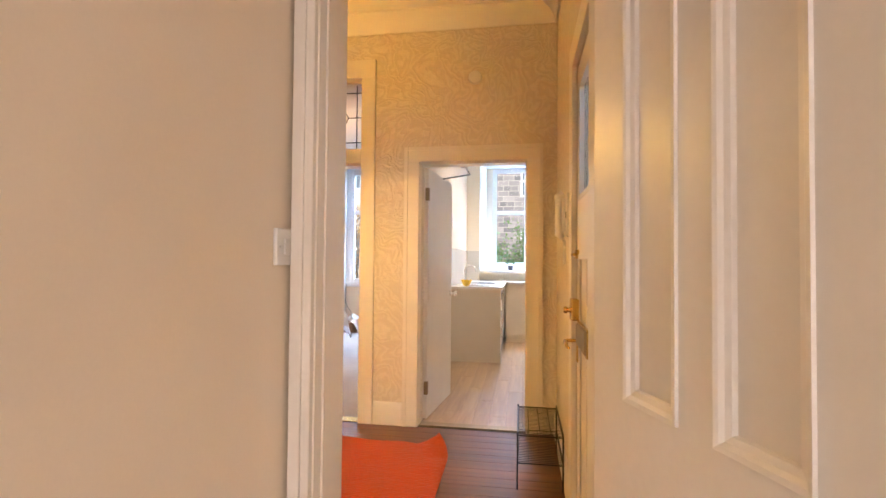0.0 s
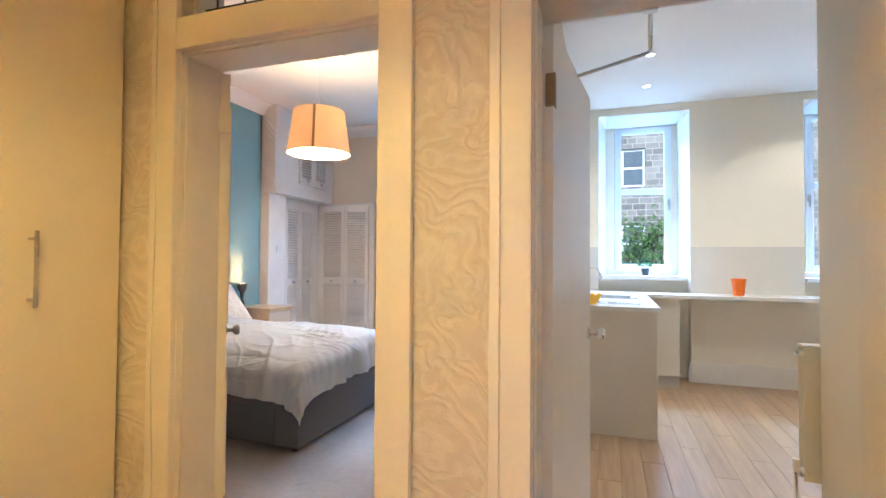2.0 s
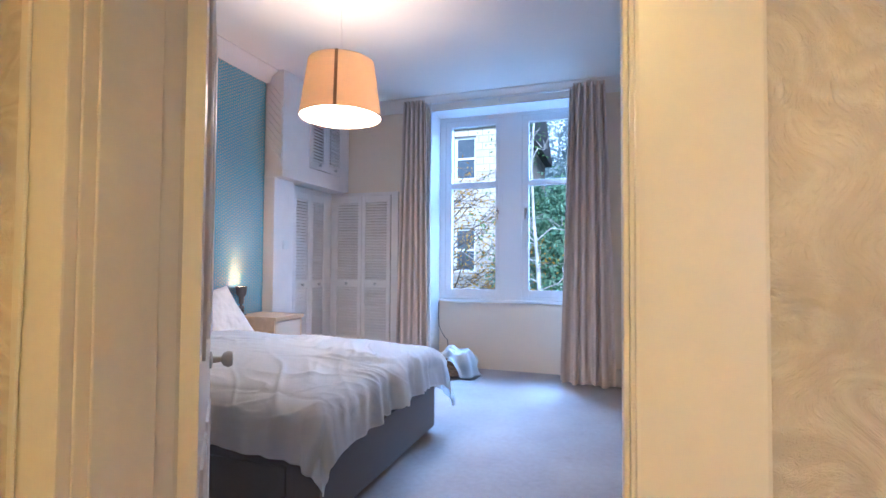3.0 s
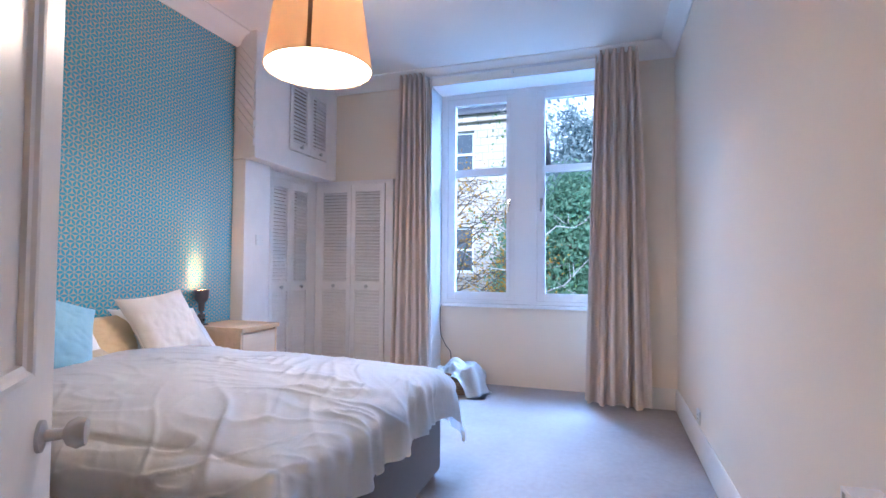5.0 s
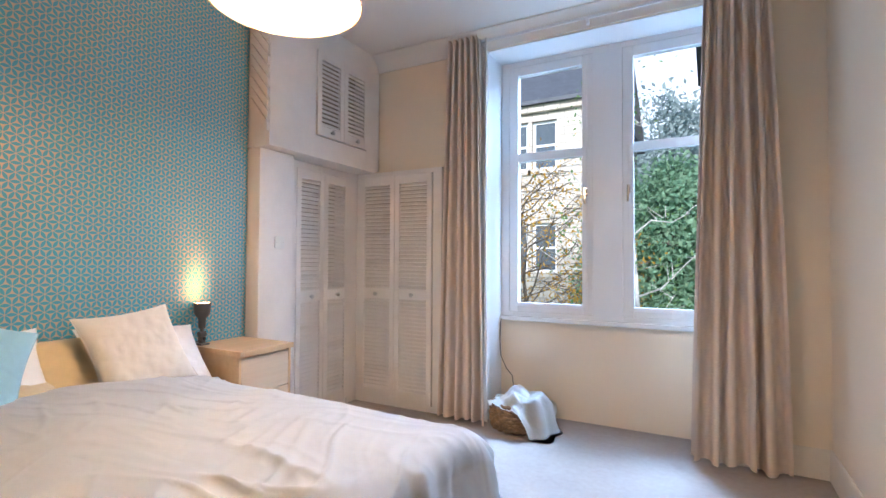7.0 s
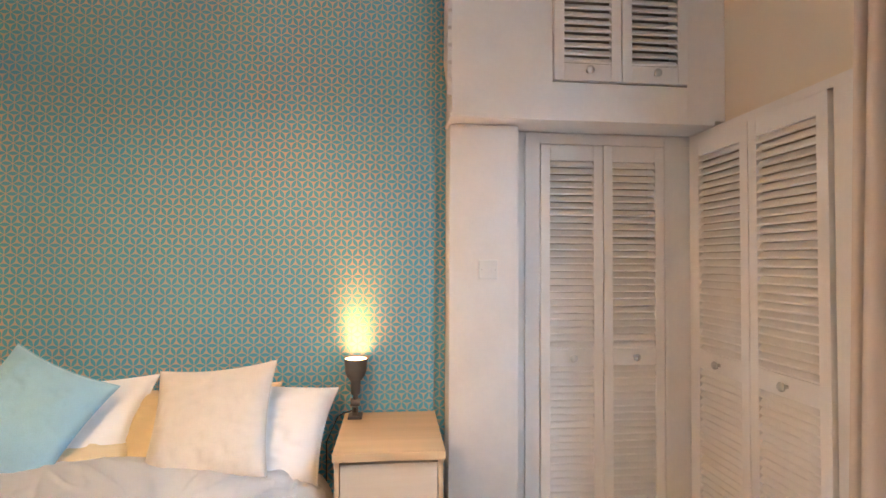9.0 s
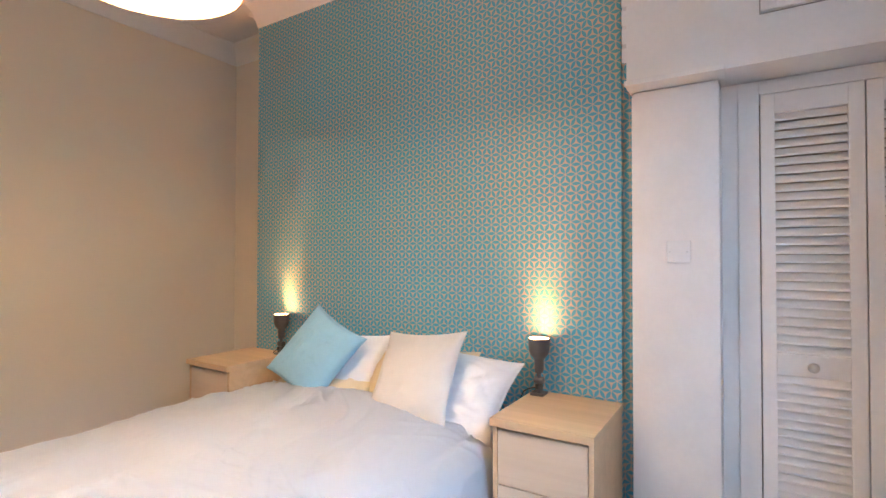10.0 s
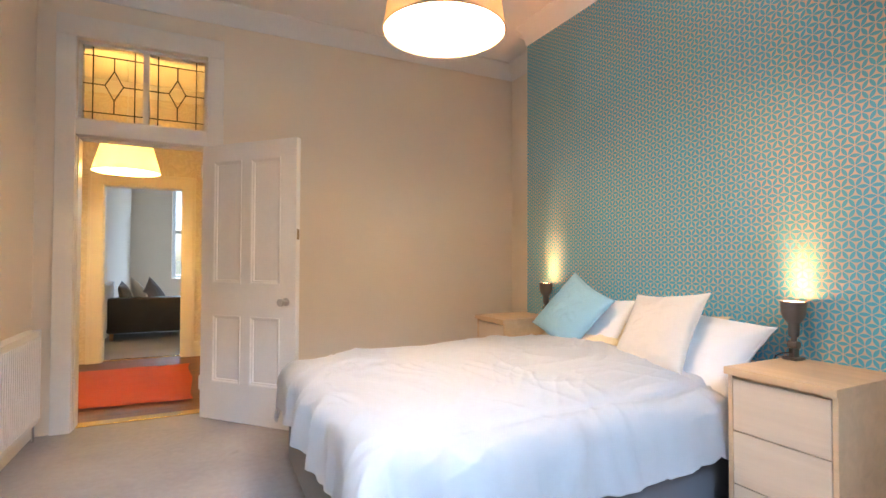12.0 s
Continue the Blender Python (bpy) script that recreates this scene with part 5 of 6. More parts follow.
part("cable", tube([(-0.985, 2.99, 0.14), (-0.98, 2.988, 0.5), (-1.0, 2.99, 0.9), (-0.99, 2.99, 1.3), (-1.0, 2.99, 2.2)], 0.003, 6), PLASTIC, jack, "thin cable up the casing", world=True)

# ---- kitchen ----
run_unit = thing("kitchen_unit", "gloss beige base units ending in a plain panel", "kitchen unit", (0.55, 6.3, 0))
part("end_panel", box(0.225, 0.865, 5.44, 5.458, 0, 0.898, 0.001), UNITGLOSS, run_unit, world=True)
part("carcass", box(0.225, 0.835, 6.10, 7.38, 0.12, 0.896), UNITGLOSS, run_unit, world=True)
part("plinth", box(0.23, 0.80, 6.10, 7.38, 0, 0.12), UNITGLOSS, run_unit, world=True)
for ya, yb in ((6.105, 6.50), (6.505, 6.90)):
    part("door", box(0.836, 0.855, ya, yb, 0.125, 0.89, 0.002), UNITGLOSS, run_unit, world=True)
corner_unit = thing("kitchen_unit", "narrow gloss beige unit under the bench", "kitchen unit", (1.0, 7.2, 0))
part("carcass", box(0.87, 1.20, 7.03, 7.39, 0.12, 0.896), UNITGLOSS, corner_unit, world=True)
part("door", box(0.875, 1.197, 7.01, 7.029, 0.125, 0.89, 0.002), UNITGLOSS, corner_unit, world=True)
part("plinth", box(0.88, 1.20, 7.05, 7.39, 0, 0.118), UNITGLOSS, corner_unit, world=True)
wm = thing("washing_machine", "white front-loading washing machine under the worktop", "washing machine", (0.55, 5.78, 0))
part("body", box(0.25, 0.85, 5.475, 6.08, 0.01, 0.87, 0.008), PLASTIC, wm, world=True)
part("control_panel", box(0.85, 0.862, 5.48, 6.075, 0.75, 0.865, 0.003), BLACK, wm, "dark control panel", world=True)
part("door_ring", lathe([(0.13, 0), (0.175, 0), (0.17, 0.02), (0.14, 0.03), (0.13, 0.012)], 40, None, pose(0.85, 5.78, 0.44, 0, 90, 0)), CHROME, wm, "chrome door ring", world=True, smooth=50)
part("door_glass", lathe([(0, 0.02), (0.08, 0.016), (0.13, 0.005)], 32, None, pose(0.85, 5.78, 0.44, 0, 90, 0)), BLACK, wm, "dark door glass", world=True, smooth=50)
part("dial", lathe([(0.025, 0), (0.024, 0.015), (0, 0.015)], 20, None, pose(0.862, 5.94, 0.81, 0, 90, 0)), CHROME, wm, world=True)
SX0, SX1, SY0, SY1 = 0.34, 0.76, 5.69, 6.64
top = thing("worktop", "pale stone-effect worktop with an inset steel sink", "worktop", (0.55, 6.3, 0.898))
part("slab", boxes((0.222, 0.89, 5.425, SY0, 0.899, 0.93), (0.222, SX0, SY0, SY1, 0.899, 0.93), (SX1, 0.89, SY0, SY1, 0.899, 0.93), (0.222, 0.89, SY1, 7.395, 0.899, 0.93)), WORKTOP, top, world=True)
bench = thing("worktop", "pale stone-effect bench along the window wall", "worktop", (2.2, 7.2, 0.898))
part("slab", boxes((0.892, 3.59, 6.95, 7.395, 0.899, 0.93)), WORKTOP, bench, world=True)
part("leg_panel", box(3.40, 3.42, 7.0, 7.39, 0, 0.898), UNITGLOSS, bench, world=True)
part("batten", box(1.37, 2.36, 7.36, 7.396, 0.86, 0.898), UNITGLOSS, bench, world=True)
sink = thing("sink", "stainless steel inset sink with a ribbed drainer", "sink", (0.55, 6.19, 0.93))
bm = boxes((SX0 - 0.015, SX1 + 0.015, SY0 - 0.015, SY0 + 0.46, 0.9305, 0.936), (SX0 - 0.015, SX0 + 0.03, SY0 + 0.46, SY1 + 0.015, 0.9305, 0.936), (SX1 - 0.03, SX1 + 0.015, SY0 + 0.46, SY1 + 0.015, 0.9305, 0.936), (SX0 + 0.03, SX1 - 0.03, SY1 - 0.03, SY1 + 0.015, 0.9305, 0.936))
for k in range(9):
    put_box(bm, SX0 + 0.04 + k * 0.04, SX0 + 0.052 + k * 0.04, SY0 + 0.02, SY0 + 0.42, 0.936, 0.940)
part("drainer", bm, STEEL, sink, world=True)
part("bowl", boxes((SX0 + 0.03, SX1 - 0.03, SY0 + 0.46, SY1 - 0.03, 0.73, 0.735), (SX0 + 0.025, SX0 + 0.03, SY0 + 0.46, SY1 - 0.03, 0.735, 0.93), (SX1 - 0.03, SX1 - 0.025, SY0 + 0.46, SY1 - 0.03, 0.735, 0.93), (SX0 + 0.03, SX1 - 0.03, SY0 + 0.455, SY0 + 0.46, 0.735, 0.93), (SX0 + 0.03, SX1 - 0.03, SY1 - 0.03, SY1 - 0.025, 0.735, 0.93)), STEEL, sink, world=True)
tap = thing("tap", "chrome swan-neck mixer tap", "tap", (0.30, 6.39, 0.93))
pts = [(0.30, 6.39, 0.93), (0.30, 6.39, 1.11)] + [(0.30 + 0.085 - 0.085 * math.cos(a), 6.39, 1.11 + 0.085 * math.sin(a)) for a in np.linspace(0.2, 3.0, 12)] + [(0.47, 6.39, 1.09)]
part("spout", tube(pts, 0.010, 12), CHROME, tap, world=True, smooth=60)
part("base", lathe([(0, 0.001), (0.026, 0.001), (0.024, 0.03), (0.016, 0.05), (0, 0.05)], 20, None, pose(0.30, 6.39, 0.93)), CHROME, tap, world=True, smooth=50)
part("lever", tube([(0.30, 6.39, 0.975), (0.32, 6.45, 0.99)], 0.006, 8), CHROME, tap, world=True)
bowl = thing("bowl", "small amber glass bowl with a petalled rim", "bowl", (0.42, 5.60, 0.931))
bm = lathe([(0, 0), (0.03, 0), (0.032, 0.006), (0.05, 0.03), (0.068, 0.075), (0.064, 0.075), (0.046, 0.033), (0, 0.012)], 48)
for v in bm.verts:
    if v.co.z > 0.05:
        a = math.atan2(v.co.y, v.co.x)
        k = 1 + 0.12 * math.cos(8 * a)
        v.co = Vector((v.co.x * k, v.co.y * k, v.co.z + 0.008 * math.cos(8 * a)))
part("vessel", bm, AMBER, bowl, smooth=60)
pot_o = thing("cup", "bright orange ceramic beaker on the bench", "cup", (1.74, 7.13, 0.931))
part("beaker", lathe([(0, 0), (0.045, 0), (0.047, 0.004), (0.062, 0.13), (0.068, 0.165), (0.064, 0.166), (0.056, 0.125), (0.042, 0.01), (0, 0.01)], 40), ORANGE, pot_o, smooth=60)
part("ridge", lathe([(0.0475, 0.03), (0.0525, 0.032), (0.0495, 0.036)], 40), ORANGE, pot_o, smooth=60)
for xa, xb in ((KX0, 0.425), (1.356, 2.371), (3.302, KX1)):
    structure("wall_splashback", boxes((xa, xb, KY1 - 0.008, KY1 - 0.002, 0.93, 1.415)), SPLASH, "glossy beige splashback panel", "splashback")
structure("wall_splashback_side", boxes((KX0 + 0.002, KX0 + 0.008, 5.44, KY1 - 0.01, 0.93, 1.415)), SPLASH, "glossy beige splashback panel", "splashback")
for nm, (wa, wb, wz0, wz1), rec, hx in (("window_kitchen", KW1, KR1, 1.205), ("window_kitchen_far", KW2, KR2, 2.59)):
    w = thing(nm, "narrow white plastic window in a deep reveal", "window", ((wa + wb) / 2, 8.0, wz0), kind="structure")
    sash(w, wa + 0.004, wb - 0.004, wz0 + 0.004, wz1 - 0.004, 2.06, 8.0, hx, 0.07)
    part("window_sill", boxes((rec[0] + 0.03, rec[1] - 0.03, 7.43, 7.985, 1.06, 1.10), bevel=0.006), UPVC, w, "white painted sill", world=True)
    structure("wall_under_window", boxes((rec[0] + 0.002, rec[1] - 0.002, 7.55, 7.975, 0.0, 1.058)), KWALL, "painted wall under the window", "wall")
    for nm_r, a, b in (("trim_reveal", rec[0], 0.075), ("trim_reveal", rec[1], -0.055)):
        structure(nm_r, prism([(a, KY1 + 0.003), (a + math.copysign(0.006, b), KY1 + 0.003), (a + b, 7.978), (a, 7.978)], 1.78, Matrix(((0, 1, 0, 0), (0, 0, 1, 0), (1, 0, 0, 1.10), (0, 0, 0, 1)))), UPVC, "white painted splayed window reveal", "window reveal")
    structure("trim_reveal_head", boxes((rec[0] + 0.08, rec[1] - 0.06, KY1 + 0.003, 7.978, 2.874, 2.88)), UPVC, "white painted window reveal", "window reveal")
plant = thing("potted_plant", "small bushy green plant in a dark pot", "plant", (0.93, 7.70, 1.1005))
part("pot", lathe([(0, 0), (0.034, 0), (0.045, 0.075), (0.048, 0.08), (0.044, 0.08), (0.038, 0.07), (0, 0.066)], 28), POT, plant, "dark pot", 50)
bm = bmesh.new()
rng = random.Random(5)
for k in range(420):
    a, b = rng.uniform(0, 2 * math.pi), rng.uniform(-0.3, 1.45)
    r = rng.uniform(0.045, 0.082)
    c = Vector((r * math.cos(a) * math.cos(b), r * math.sin(a) * math.cos(b), 0.115 + r * math.sin(b) * 0.85))
    m = Matrix.Translation(c) @ Euler((rng.uniform(-1, 1), rng.uniform(-1, 1), a)).to_matrix().to_4x4()
    s = rng.uniform(0.008, 0.015)
    bm.faces.new([bm.verts.new(m @ Vector(p)) for p in ((-s, 0, 0), (0, -s * 0.5, 0.003), (s, 0, 0), (0, s * 0.5, 0.003))])
part("leaves", bm, LEAFGREEN, plant, "small green leaves")
# The three fittings at x 2.3 are unseen, added to match the extra spots.
for x, y in ((0.85, 5.18), (0.865, 5.98), (0.885, 6.75), (2.3, 5.18), (2.3, 5.98), (2.3, 6.75)):
    s = thing("downlight", "small round recessed ceiling downlight, lit", "downlight", (x, y, KZ - 0.001), group="kitchen downlights")
    part("bezel", lathe([(0.032, 0), (0.043, 0), (0.043, -0.005), (0.030, -0.007)], 28), PLASTIC, s, smooth=50)
    part("lens", lathe([(0, -0.004), (0.031, -0.004), (0.031, -0.002), (0, -0.002)], 24), SPOTGLOW, s, "glowing lens")
radiator("radiator", -2.30, -1.30, 0.36, 0.905, pose(0, 4.125, 0, 0, 0, 180), "white double panel radiator in the kitchen", False)

# ---- living room, seen through two doorways ----
sofa = thing("sofa", "dark brown leather sofa seen from behind", "sofa", (-0.65, -1.35, 0))
part("back", box(-1.65, 0.30, -1.12, -0.90, 0.10, 0.60, 0.04), LEATHER, sofa, world=True, smooth=50)
part("seat_base", box(-1.62, 0.27, -1.78, -1.12, 0.10, 0.33, 0.03), LEATHER, sofa, world=True, smooth=50)
for xa, xb in ((-1.65, -1.42), (0.07, 0.30)):
    part("arm", box(xa, xb, -1.80, -1.10, 0.10, 0.56, 0.05), LEATHER, sofa, world=True, smooth=50)
for xa, xb in ((-1.41, -0.68), (-0.67, 0.06)):
    part("seat_cushion", box(xa, xb, -1.80, -1.14, 0.33, 0.46, 0.04), LEATHER, sofa, world=True, smooth=50)
for x in (-1.6, 0.24):
    for y in (-1.75, -0.95):
        part("foot", lathe([(0.022, 0), (0.03, 0.1)], 12, None, pose(x, y, 0)), OAK, sofa, "wooden foot", world=True)
STRIPE = cloth("grey_brown_cloth", (0.16, 0.13, 0.12), 300, 12, 0.3)
cushion("cushion", 0.42, 0.42, 0.14, 21.0, STRIPE, (0.10, -1.20, 0.60), 20, 8, 180, "dark patterned cushion on the leather sofa")
cushion("cushion", 0.42, 0.42, 0.14, 22.0, LINEN, (-0.08, -1.22, 0.61), 24, 40, 200, "beige cushion on the leather sofa")
cushion("cushion", 0.42, 0.42, 0.14, 23.0, STRIPE, (-0.26, -1.22, 0.62), 24, 30, 160, "grey patterned cushion on the leather sofa")
for nm, (wa, wb, wz0, wz1) in (("window_living", LW), ("window_study", SW)):
    w = thing(nm, "tall white sash window with clear panes", "window", ((wa + wb) / 2, -4.1, wz0), kind="structure")
    sash(w, wa + 0.004, wb - 0.004, wz0 + 0.004, wz1 - 0.004, (wz0 + wz1) / 2 - 0.03, -4.1, None, 0.06)
radiator("radiator", -0.15, 1.5, 0.14, 0.80, pose(0.295, 0, 0, 0, 0, -90), "white panel radiator on the living room wall")

# ---- outside ----
GRASS = plain("lawn", (0.07, 0.11, 0.03), 0.9, vary=0.3, scale=2, grain=40, relief=0.3)
structure("ground", boxes((-900, 900, -900, 900, -4.2, -4.0)), GRASS, "rough green lawn round the houses", "ground")


def ashlar(name, light, dark):
    s = Nodes(name)
    pos = s.n("SeparateXYZ", 0, None, Vector=s.n("TexCoord", 3)).node
    v = s.n("CombineXYZ", 0, None, X=s.math("ADD", pos.outputs[0], pos.outputs[1]), Y=pos.outputs[2])
    node = s.tree.nodes.new("ShaderNodeTexBrick")
    node.offset_frequency, node.squash_frequency, node.squash = 2, 3, 0.7
    for key, value in dict(Vector=v, Scale=1.0, Color1=light, Color2=dark, Mortar=(0.42, 0.39, 0.34)).items():
        s.put(node.inputs[key], value)
    node.inputs["Brick Width"].default_value, node.inputs["Row Height"].default_value, node.inputs["Mortar Size"].default_value = 0.55, 0.27, 0.018
    n1 = s.noise(s.coords(), 1.1, 5)
    col = s.mix(s.math("MULTIPLY", n1, 0.5), node.outputs[0], tuple(c * 0.45 for c in dark))
    s.set(Base_Color=col, Roughness=0.9)
    s.bump(node.outputs[1], -0.5, 0.02)
    return s.mat


STONE_A = ashlar("honey_ashlar", (0.76, 0.70, 0.60), (0.56, 0.50, 0.42))
STONE_B = ashlar("soot_ashlar", (0.32, 0.30, 0.28), (0.15, 0.145, 0.145))
SLATE = plain("roof_slate", (0.10, 0.11, 0.13), 0.6, vary=0.2, scale=3, grain=12)
DARKPANE = plain("far_window_glass", (0.10, 0.12, 0.14), 0.05, relief=0.0)


def tenement(x0, x1, y0, y1, z0, z1, stone, windows, label):
    h = thing("tenement", label, "house", ((x0 + x1) / 2, (y0 + y1) / 2, z0))
    cuts = {}
    for (wx, wz, ww, wh) in windows:
        cuts.setdefault(round(wx, 3), []).append((wz, wh, ww))
    bm = bmesh.new()
    at = x0
    for wx in sorted(cuts):
        ww = cuts[wx][0][2]
        put_box(bm, at, wx, y0, y0 + 0.5, z0, z1)
        low = z0
        for wz, wh, _ in sorted(cuts[wx]):
            put_box(bm, wx, wx + ww, y0, y0 + 0.5, low, wz)
            low = wz + wh
        put_box(bm, wx, wx + ww, y0, y0 + 0.5, low, z1)
        at = wx + ww
    put_box(bm, at, x1, y0, y0 + 0.5, z0, z1)
    for r in ((x0, x0 + 0.5, y0 + 0.5, y1, z0, z1), (x1 - 0.5, x1, y0 + 0.5, y1, z0, z1), (x0 + 0.5, x1 - 0.5, y1 - 0.5, y1, z0, z1)):
        put_box(bm, *r)
    part("wall", bm, stone, h, world=True)
    e, mid = 0.35, (y0 + y1) / 2
    part("roof", prism([(y0 - e, z1), (y0 - e, z1 + 0.12), (mid, z1 + (y1 - y0) * 0.38), (y1 + e, z1 + 0.12), (y1 + e, z1)], x1 - x0 + 2 * e, pose(x0 - e, 0, 0)), SLATE, h, "grey slate roof", world=True)
    part("eaves_course", box(x0 - 0.15, x1 + 0.15, y0 - 0.18, y0, z1 - 0.22, z1 - 0.002), stone, h, world=True)
    for wx, wz, ww, wh in windows:
        w = part("window", boxes((wx, wx + 0.09, y0 + 0.14, y0 + 0.22, wz, wz + wh), (wx + ww - 0.09, wx + ww, y0 + 0.14, y0 + 0.22, wz, wz + wh), (wx + 0.09, wx + ww - 0.09, y0 + 0.14, y0 + 0.22, wz, wz + 0.09), (wx + 0.09, wx + ww - 0.09, y0 + 0.14, y0 + 0.22, wz + wh - 0.09, wz + wh), (wx + 0.09, wx + ww - 0.09, y0 + 0.14, y0 + 0.22, wz + wh / 2 - 0.04, wz + wh / 2 + 0.04)), UPVC, h, "white sash window", world=True)
        g = part("pane", box(wx + 0.09, wx + ww - 0.09, y0 + 0.18, y0 + 0.2, wz + 0.09, wz + wh - 0.09), DARKPANE, w)
        s = part("sill", box(wx - 0.12, wx + ww + 0.12, y0 - 0.08, y0 - 0.002, wz - 0.16, wz), stone, w)
        for o in (g, s):
            o.data.transform(PLACED[h.name].inverted())
    return h


tenement(-17.0, -3.5, 20.0, 29.0, -4.0, 6.5, STONE_A, [(x, z, 0.85, 1.65) for x in (-6.75, -5.75, -10.0, -13.5) for z in (-2.6, 0.9, 4.35)], "honey stone tenement with sash windows and slate roof")
tenement(-0.6, 15.0, 25.0, 34.0, -4.0, 11.0, STONE_B, [(x, z, 1.0, 1.7) for x in (1.05, 4.0, 7.0, 10.0) for z in (-2.0, 1.2, 4.6, 7.8)], "dark soot-stained stone tenement with sash windows")


def leaf_cloud(name, centres, count, size, material, parent, seed, label=""):
    r = np.random.default_rng(seed)
    centres = np.array(centres)
    pick = r.integers(0, len(centres), count)
    c = centres[pick, :3] + r.normal(0, 1, (count, 3)) * centres[pick, 3:4]
    a, b = r.normal(0, 1, (count, 3)), r.normal(0, 1, (count, 3))
    a /= np.linalg.norm(a, axis=1, keepdims=True)
    b -= a * (a * b).sum(1, keepdims=True)
    b /= np.linalg.norm(b, axis=1, keepdims=True)
    s = r.uniform(0.5, 1.0, (count, 1)) * size
    v = np.stack([c - a * s, c - b * s * 0.45, c + a * s, c + b * s * 0.45], 1).reshape(-1, 3)
    f = np.arange(count * 4).reshape(-1, 4)
    data = bpy.data.meshes.new(name)
    data.from_pydata(v.tolist(), [], f.tolist())
    data.materials.append(material)
    ob = new(name, data)
    if parent.name in PLACED:
        data.transform(PLACED[parent.name].inverted())
    ob.parent = parent
    return tagged(ob, label, kind="")


def leafmat(name, a, b):
    s = Nodes(name)
    rnd = s.n("NewGeometry", 8)
    col = s.mix(rnd, a, b)
    m = s.n("MixShader", 0, None, i0=0.45, i1=s.n("BsdfDiffuse", 0, None, Color=col), i2=s.n("BsdfTranslucent", 0, None, Color=col))
    s.tree.links.new(m, s.tree.nodes["Material Output"].inputs["Surface"])
    return s.mat


BARK = plain("bark", (0.16, 0.13, 0.10), 0.9, vary=0.3, scale=8, grain=60, relief=0.6)
BIRCHBARK = plain("birch_bark", (0.52, 0.50, 0.47), 0.8, vary=0.25, scale=6, grain=40, relief=0.4)
NEEDLE = leafmat("conifer_green", (0.15, 0.28, 0.18), (0.30, 0.44, 0.29))
GOLD = leafmat("autumn_leaf", (0.42, 0.22, 0.03), (0.55, 0.36, 0.08))
PALELEAF = leafmat("pale_leaf", (0.10, 0.20, 0.08), (0.22, 0.32, 0.12))


def tree(name, x, y, z0, height, spread, bark, leaf, count, size, label, seed, cone=False, limbs=26, thick=0.16):
    t = thing(name, label, "tree", (x, y, z0))
    r = random.Random(seed)
    bm = bmesh.new()
    lean = [Vector((x + 0.25 * math.sin(k * 0.9 + seed) * k / 8, y + 0.2 * math.cos(k * 1.1 + seed) * k / 8, z0 + height * k / 8)) for k in range(9)]
    tube(lean, [thick * (1 - 0.85 * k / 8) for k in range(9)], 9, bm)
    part("trunk", bm, bark, t, world=True, smooth=60)
    bm, centres = bmesh.new(), []
    for k in range(limbs):
        f = r.uniform(0.18 if cone else 0.3, 0.98)
        i = min(7, int(f * 8))
        base = lean[i].lerp(lean[i + 1], f * 8 - i)
        a = r.uniform(0, 2 * math.pi)
        ln = spread * ((1.05 - f) if cone else (0.55 + 0.45 * math.sin(math.pi * f))) * r.uniform(0.6, 1.1)
        up = -0.15 if cone else r.uniform(0.3, 0.9)
        pts = [base + Vector((math.cos(a), math.sin(a), 0)) * ln * q + Vector((0, 0, up * ln * q + 0.1 * math.sin(q * 7 + k))) for q in (0, 0.35, 0.7, 1)]
        tube(pts, [thick * 0.3 * (1 - f * 0.6), thick * 0.2, thick * 0.1, 0.008], 5, bm)
        for q in range(2, 14):
            p = base.lerp(pts[3], q / 13) + Vector((0, 0, up * 0.1))
            centres.append((*p, 0.08 + spread * 0.065))
        for q in range(5):
            p = pts[1].lerp(pts[3], r.random())
            e = p + Vector((r.uniform(-1, 1), r.uniform(-1, 1), r.uniform(-0.3, 0.7))) * ln * 0.35
            tube([p, e], [0.012, 0.004], 4, bm)
            centres.append((*e, 0.10 + spread * 0.05))
    part("limbs", bm, bark, t, world=True)
    leaf_cloud("crown", centres, count, size, leaf, t, seed, "many small leaves")
    return t


tree("conifer_tree", -1.15, 16.5, -4.0, 7.4, 3.0, BARK, NEEDLE, 60000, 0.11, "tall dense green conifer behind the house", 3, True, 130)
tree("conifer_tree", -3.0, 19.0, -4.0, 7.8, 2.4, BARK, NEEDLE, 30000, 0.11, "dense green conifer between the houses", 8, True, 90)
tree("birch_tree", -1.75, 14.0, -4.0, 10.0, 1.7, BIRCHBARK, PALELEAF, 1500, 0.06, "slender pale-barked birch with few leaves", 12, False, 34, 0.085)
tree("maple_tree", -4.3, 15.0, -4.0, 7.2, 2.4, BARK, GOLD, 3200, 0.06, "half-bare tree with golden autumn leaves", 17, False, 70, 0.09)
tree("maple_tree", -2.4, 14.5, -4.0, 5.6, 1.2, BARK, GOLD, 2600, 0.06, "small tree with golden autumn leaves", 19, False, 40, 0.06)
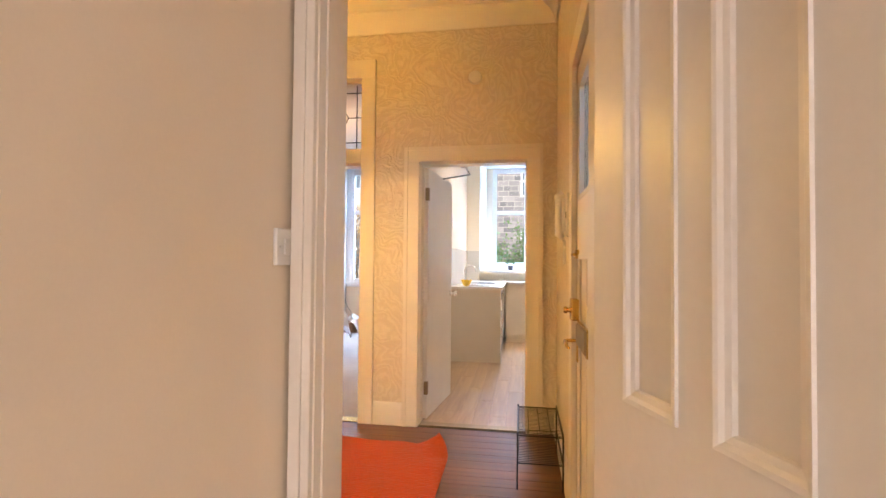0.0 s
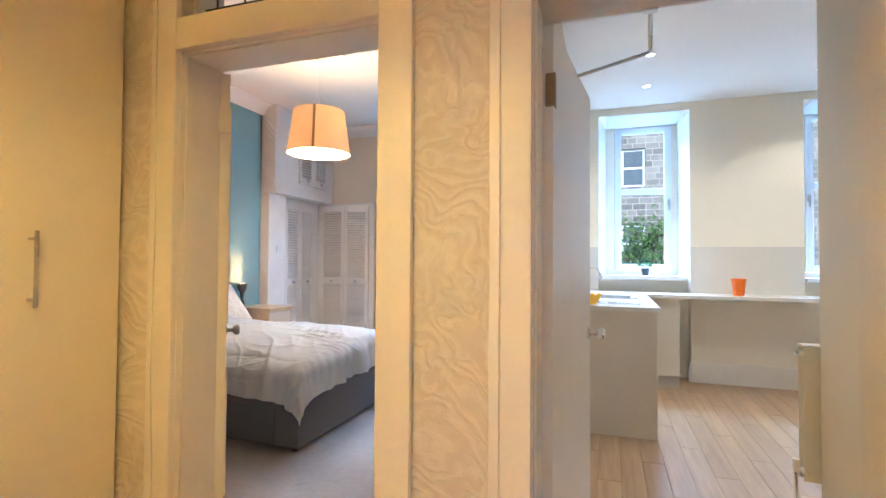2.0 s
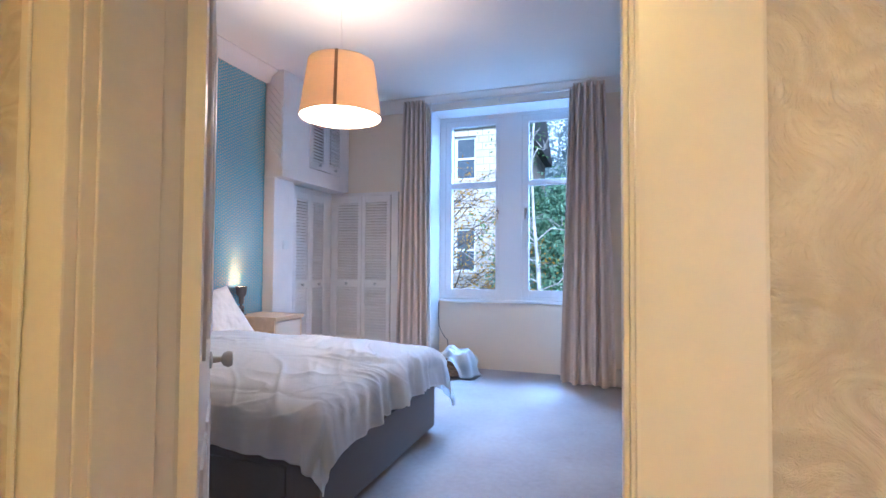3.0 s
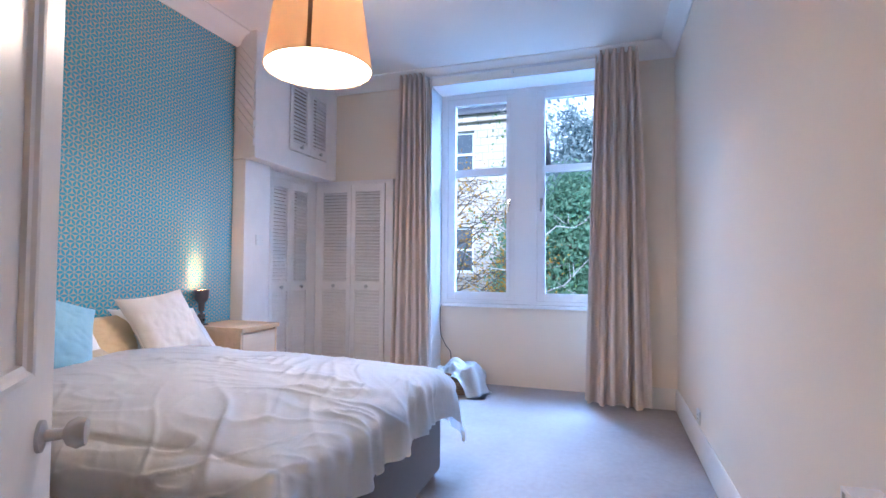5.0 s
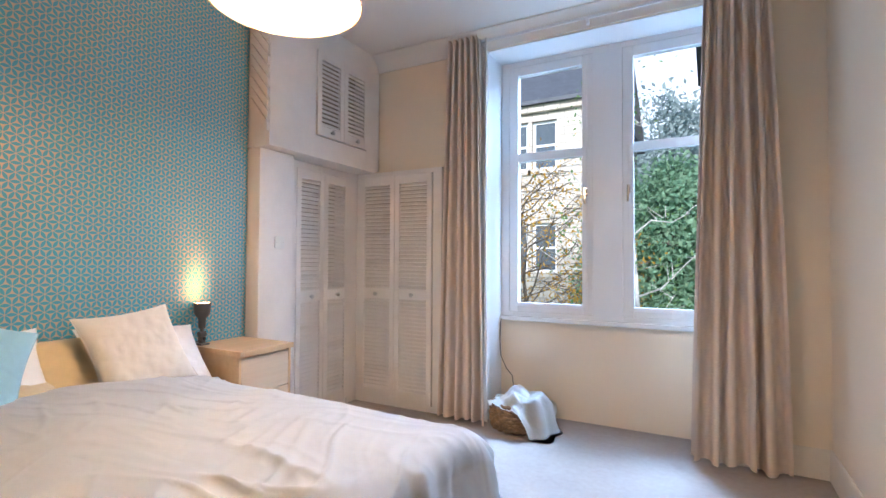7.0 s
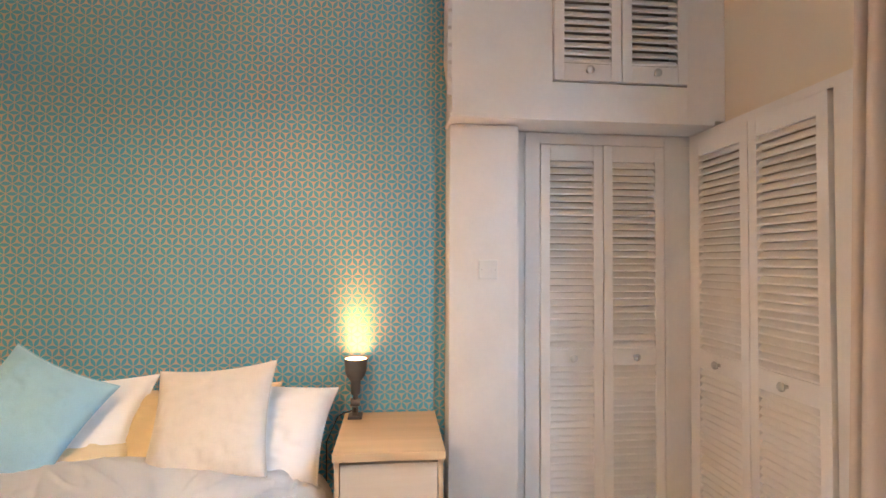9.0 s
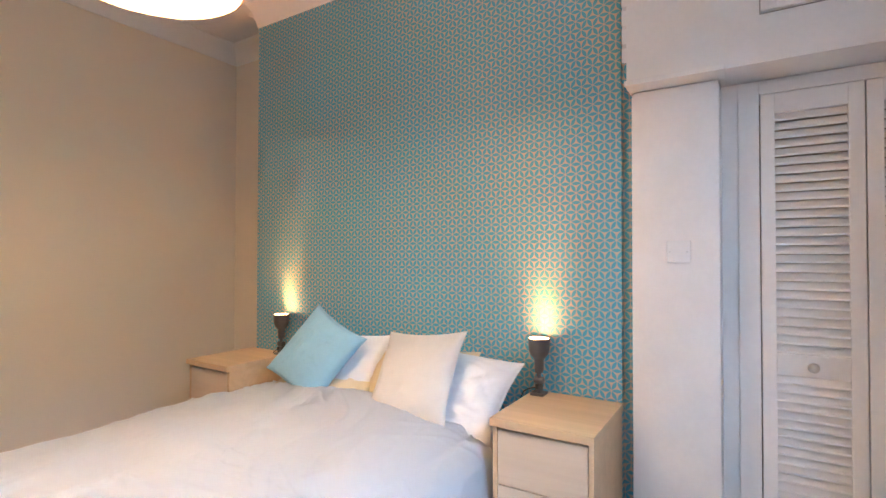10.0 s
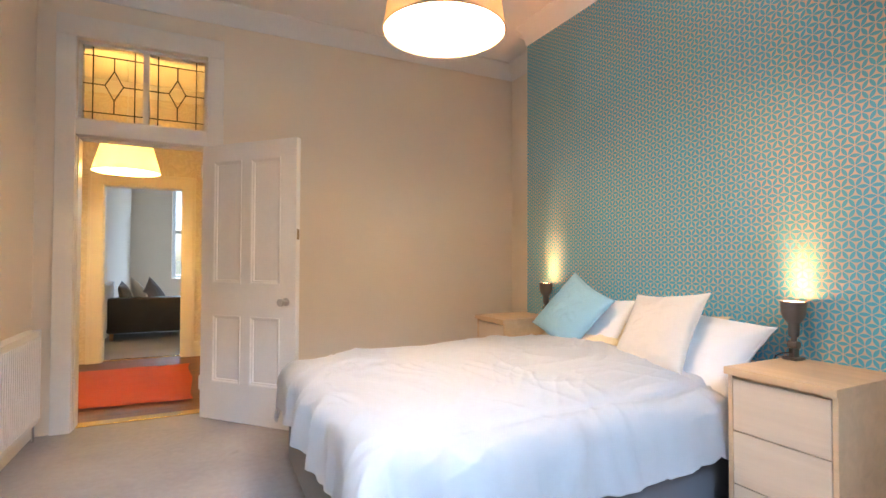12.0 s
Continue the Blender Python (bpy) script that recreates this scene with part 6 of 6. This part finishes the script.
tree("garden_tree", 1.9, 17.0, -4.0, 6.0, 1.5, BARK, PALELEAF, 7000, 0.08, "leafy green tree before the dark tenement", 23, False, 60, 0.10)
tree("garden_tree", 0.0, 19.0, -4.0, 5.6, 1.4, BARK, PALELEAF, 5000, 0.08, "leafy green tree before the dark tenement", 29, False, 50, 0.08)

# Leaf colours paled and blued: the haze of distance is put into them.
HAZYLEAF = leafmat("hazy_far_leaf", (0.30, 0.39, 0.40), (0.42, 0.50, 0.50))
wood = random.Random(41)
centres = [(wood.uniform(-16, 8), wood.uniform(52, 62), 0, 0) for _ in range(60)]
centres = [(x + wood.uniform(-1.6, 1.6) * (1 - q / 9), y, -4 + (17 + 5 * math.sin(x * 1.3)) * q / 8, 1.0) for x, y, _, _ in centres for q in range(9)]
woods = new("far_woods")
leaf_cloud("crowns", centres, 110000, 0.42, HAZYLEAF, woods, 43)
tagged(woods, "distant wooded slope, haze put into its pale green", "woods", kind="stuff")

# ---- floor pieces ----
hall_floor = bpy.data.objects["floor_hall_base"]
bm = box(0, 1, 0.0015, 0.1085, -0.022, 0.0, 0.0)
board = bpy.data.meshes.new("floorboard")
bm.to_mesh(board)
bm.free()
board.materials.append(BOARDS)
for k in range(24):
    y = HY0 - 0.215 + k * 0.11
    if y > 3.0:
        break
    b = new("floorboard", board)
    b.parent = hall_floor
    b.matrix_basis = Matrix.LocRotScale((HX0, y, 0), None, (HX1 - HX0 + 0.05, 1, 1))
kitchen_floor = bpy.data.objects["floor_kitchen_base"]
bm = box(0.0008, 0.1292, 0.0012, 1.2188, -0.012, 0.0, 0.0012)
plank = bpy.data.meshes.new("plank")
bm.to_mesh(plank)
bm.free()
plank.materials.append(LAMINATE)
rng = random.Random(11)
for k in range(26):
    y = NB - 0.095 - (k * 0.437 % 1.22)
    while y < 7.95:
        ya, yb = max(y, NB - 0.09), min(y + 1.22, 7.98)
        if yb - ya > 0.03:
            p = new("plank", plank)
            p.parent = kitchen_floor
            p.matrix_basis = Matrix.LocRotScale((KX0 + k * 0.13, ya, 0), None, (1, (yb - ya) / 1.22, 1))
        y += 1.22
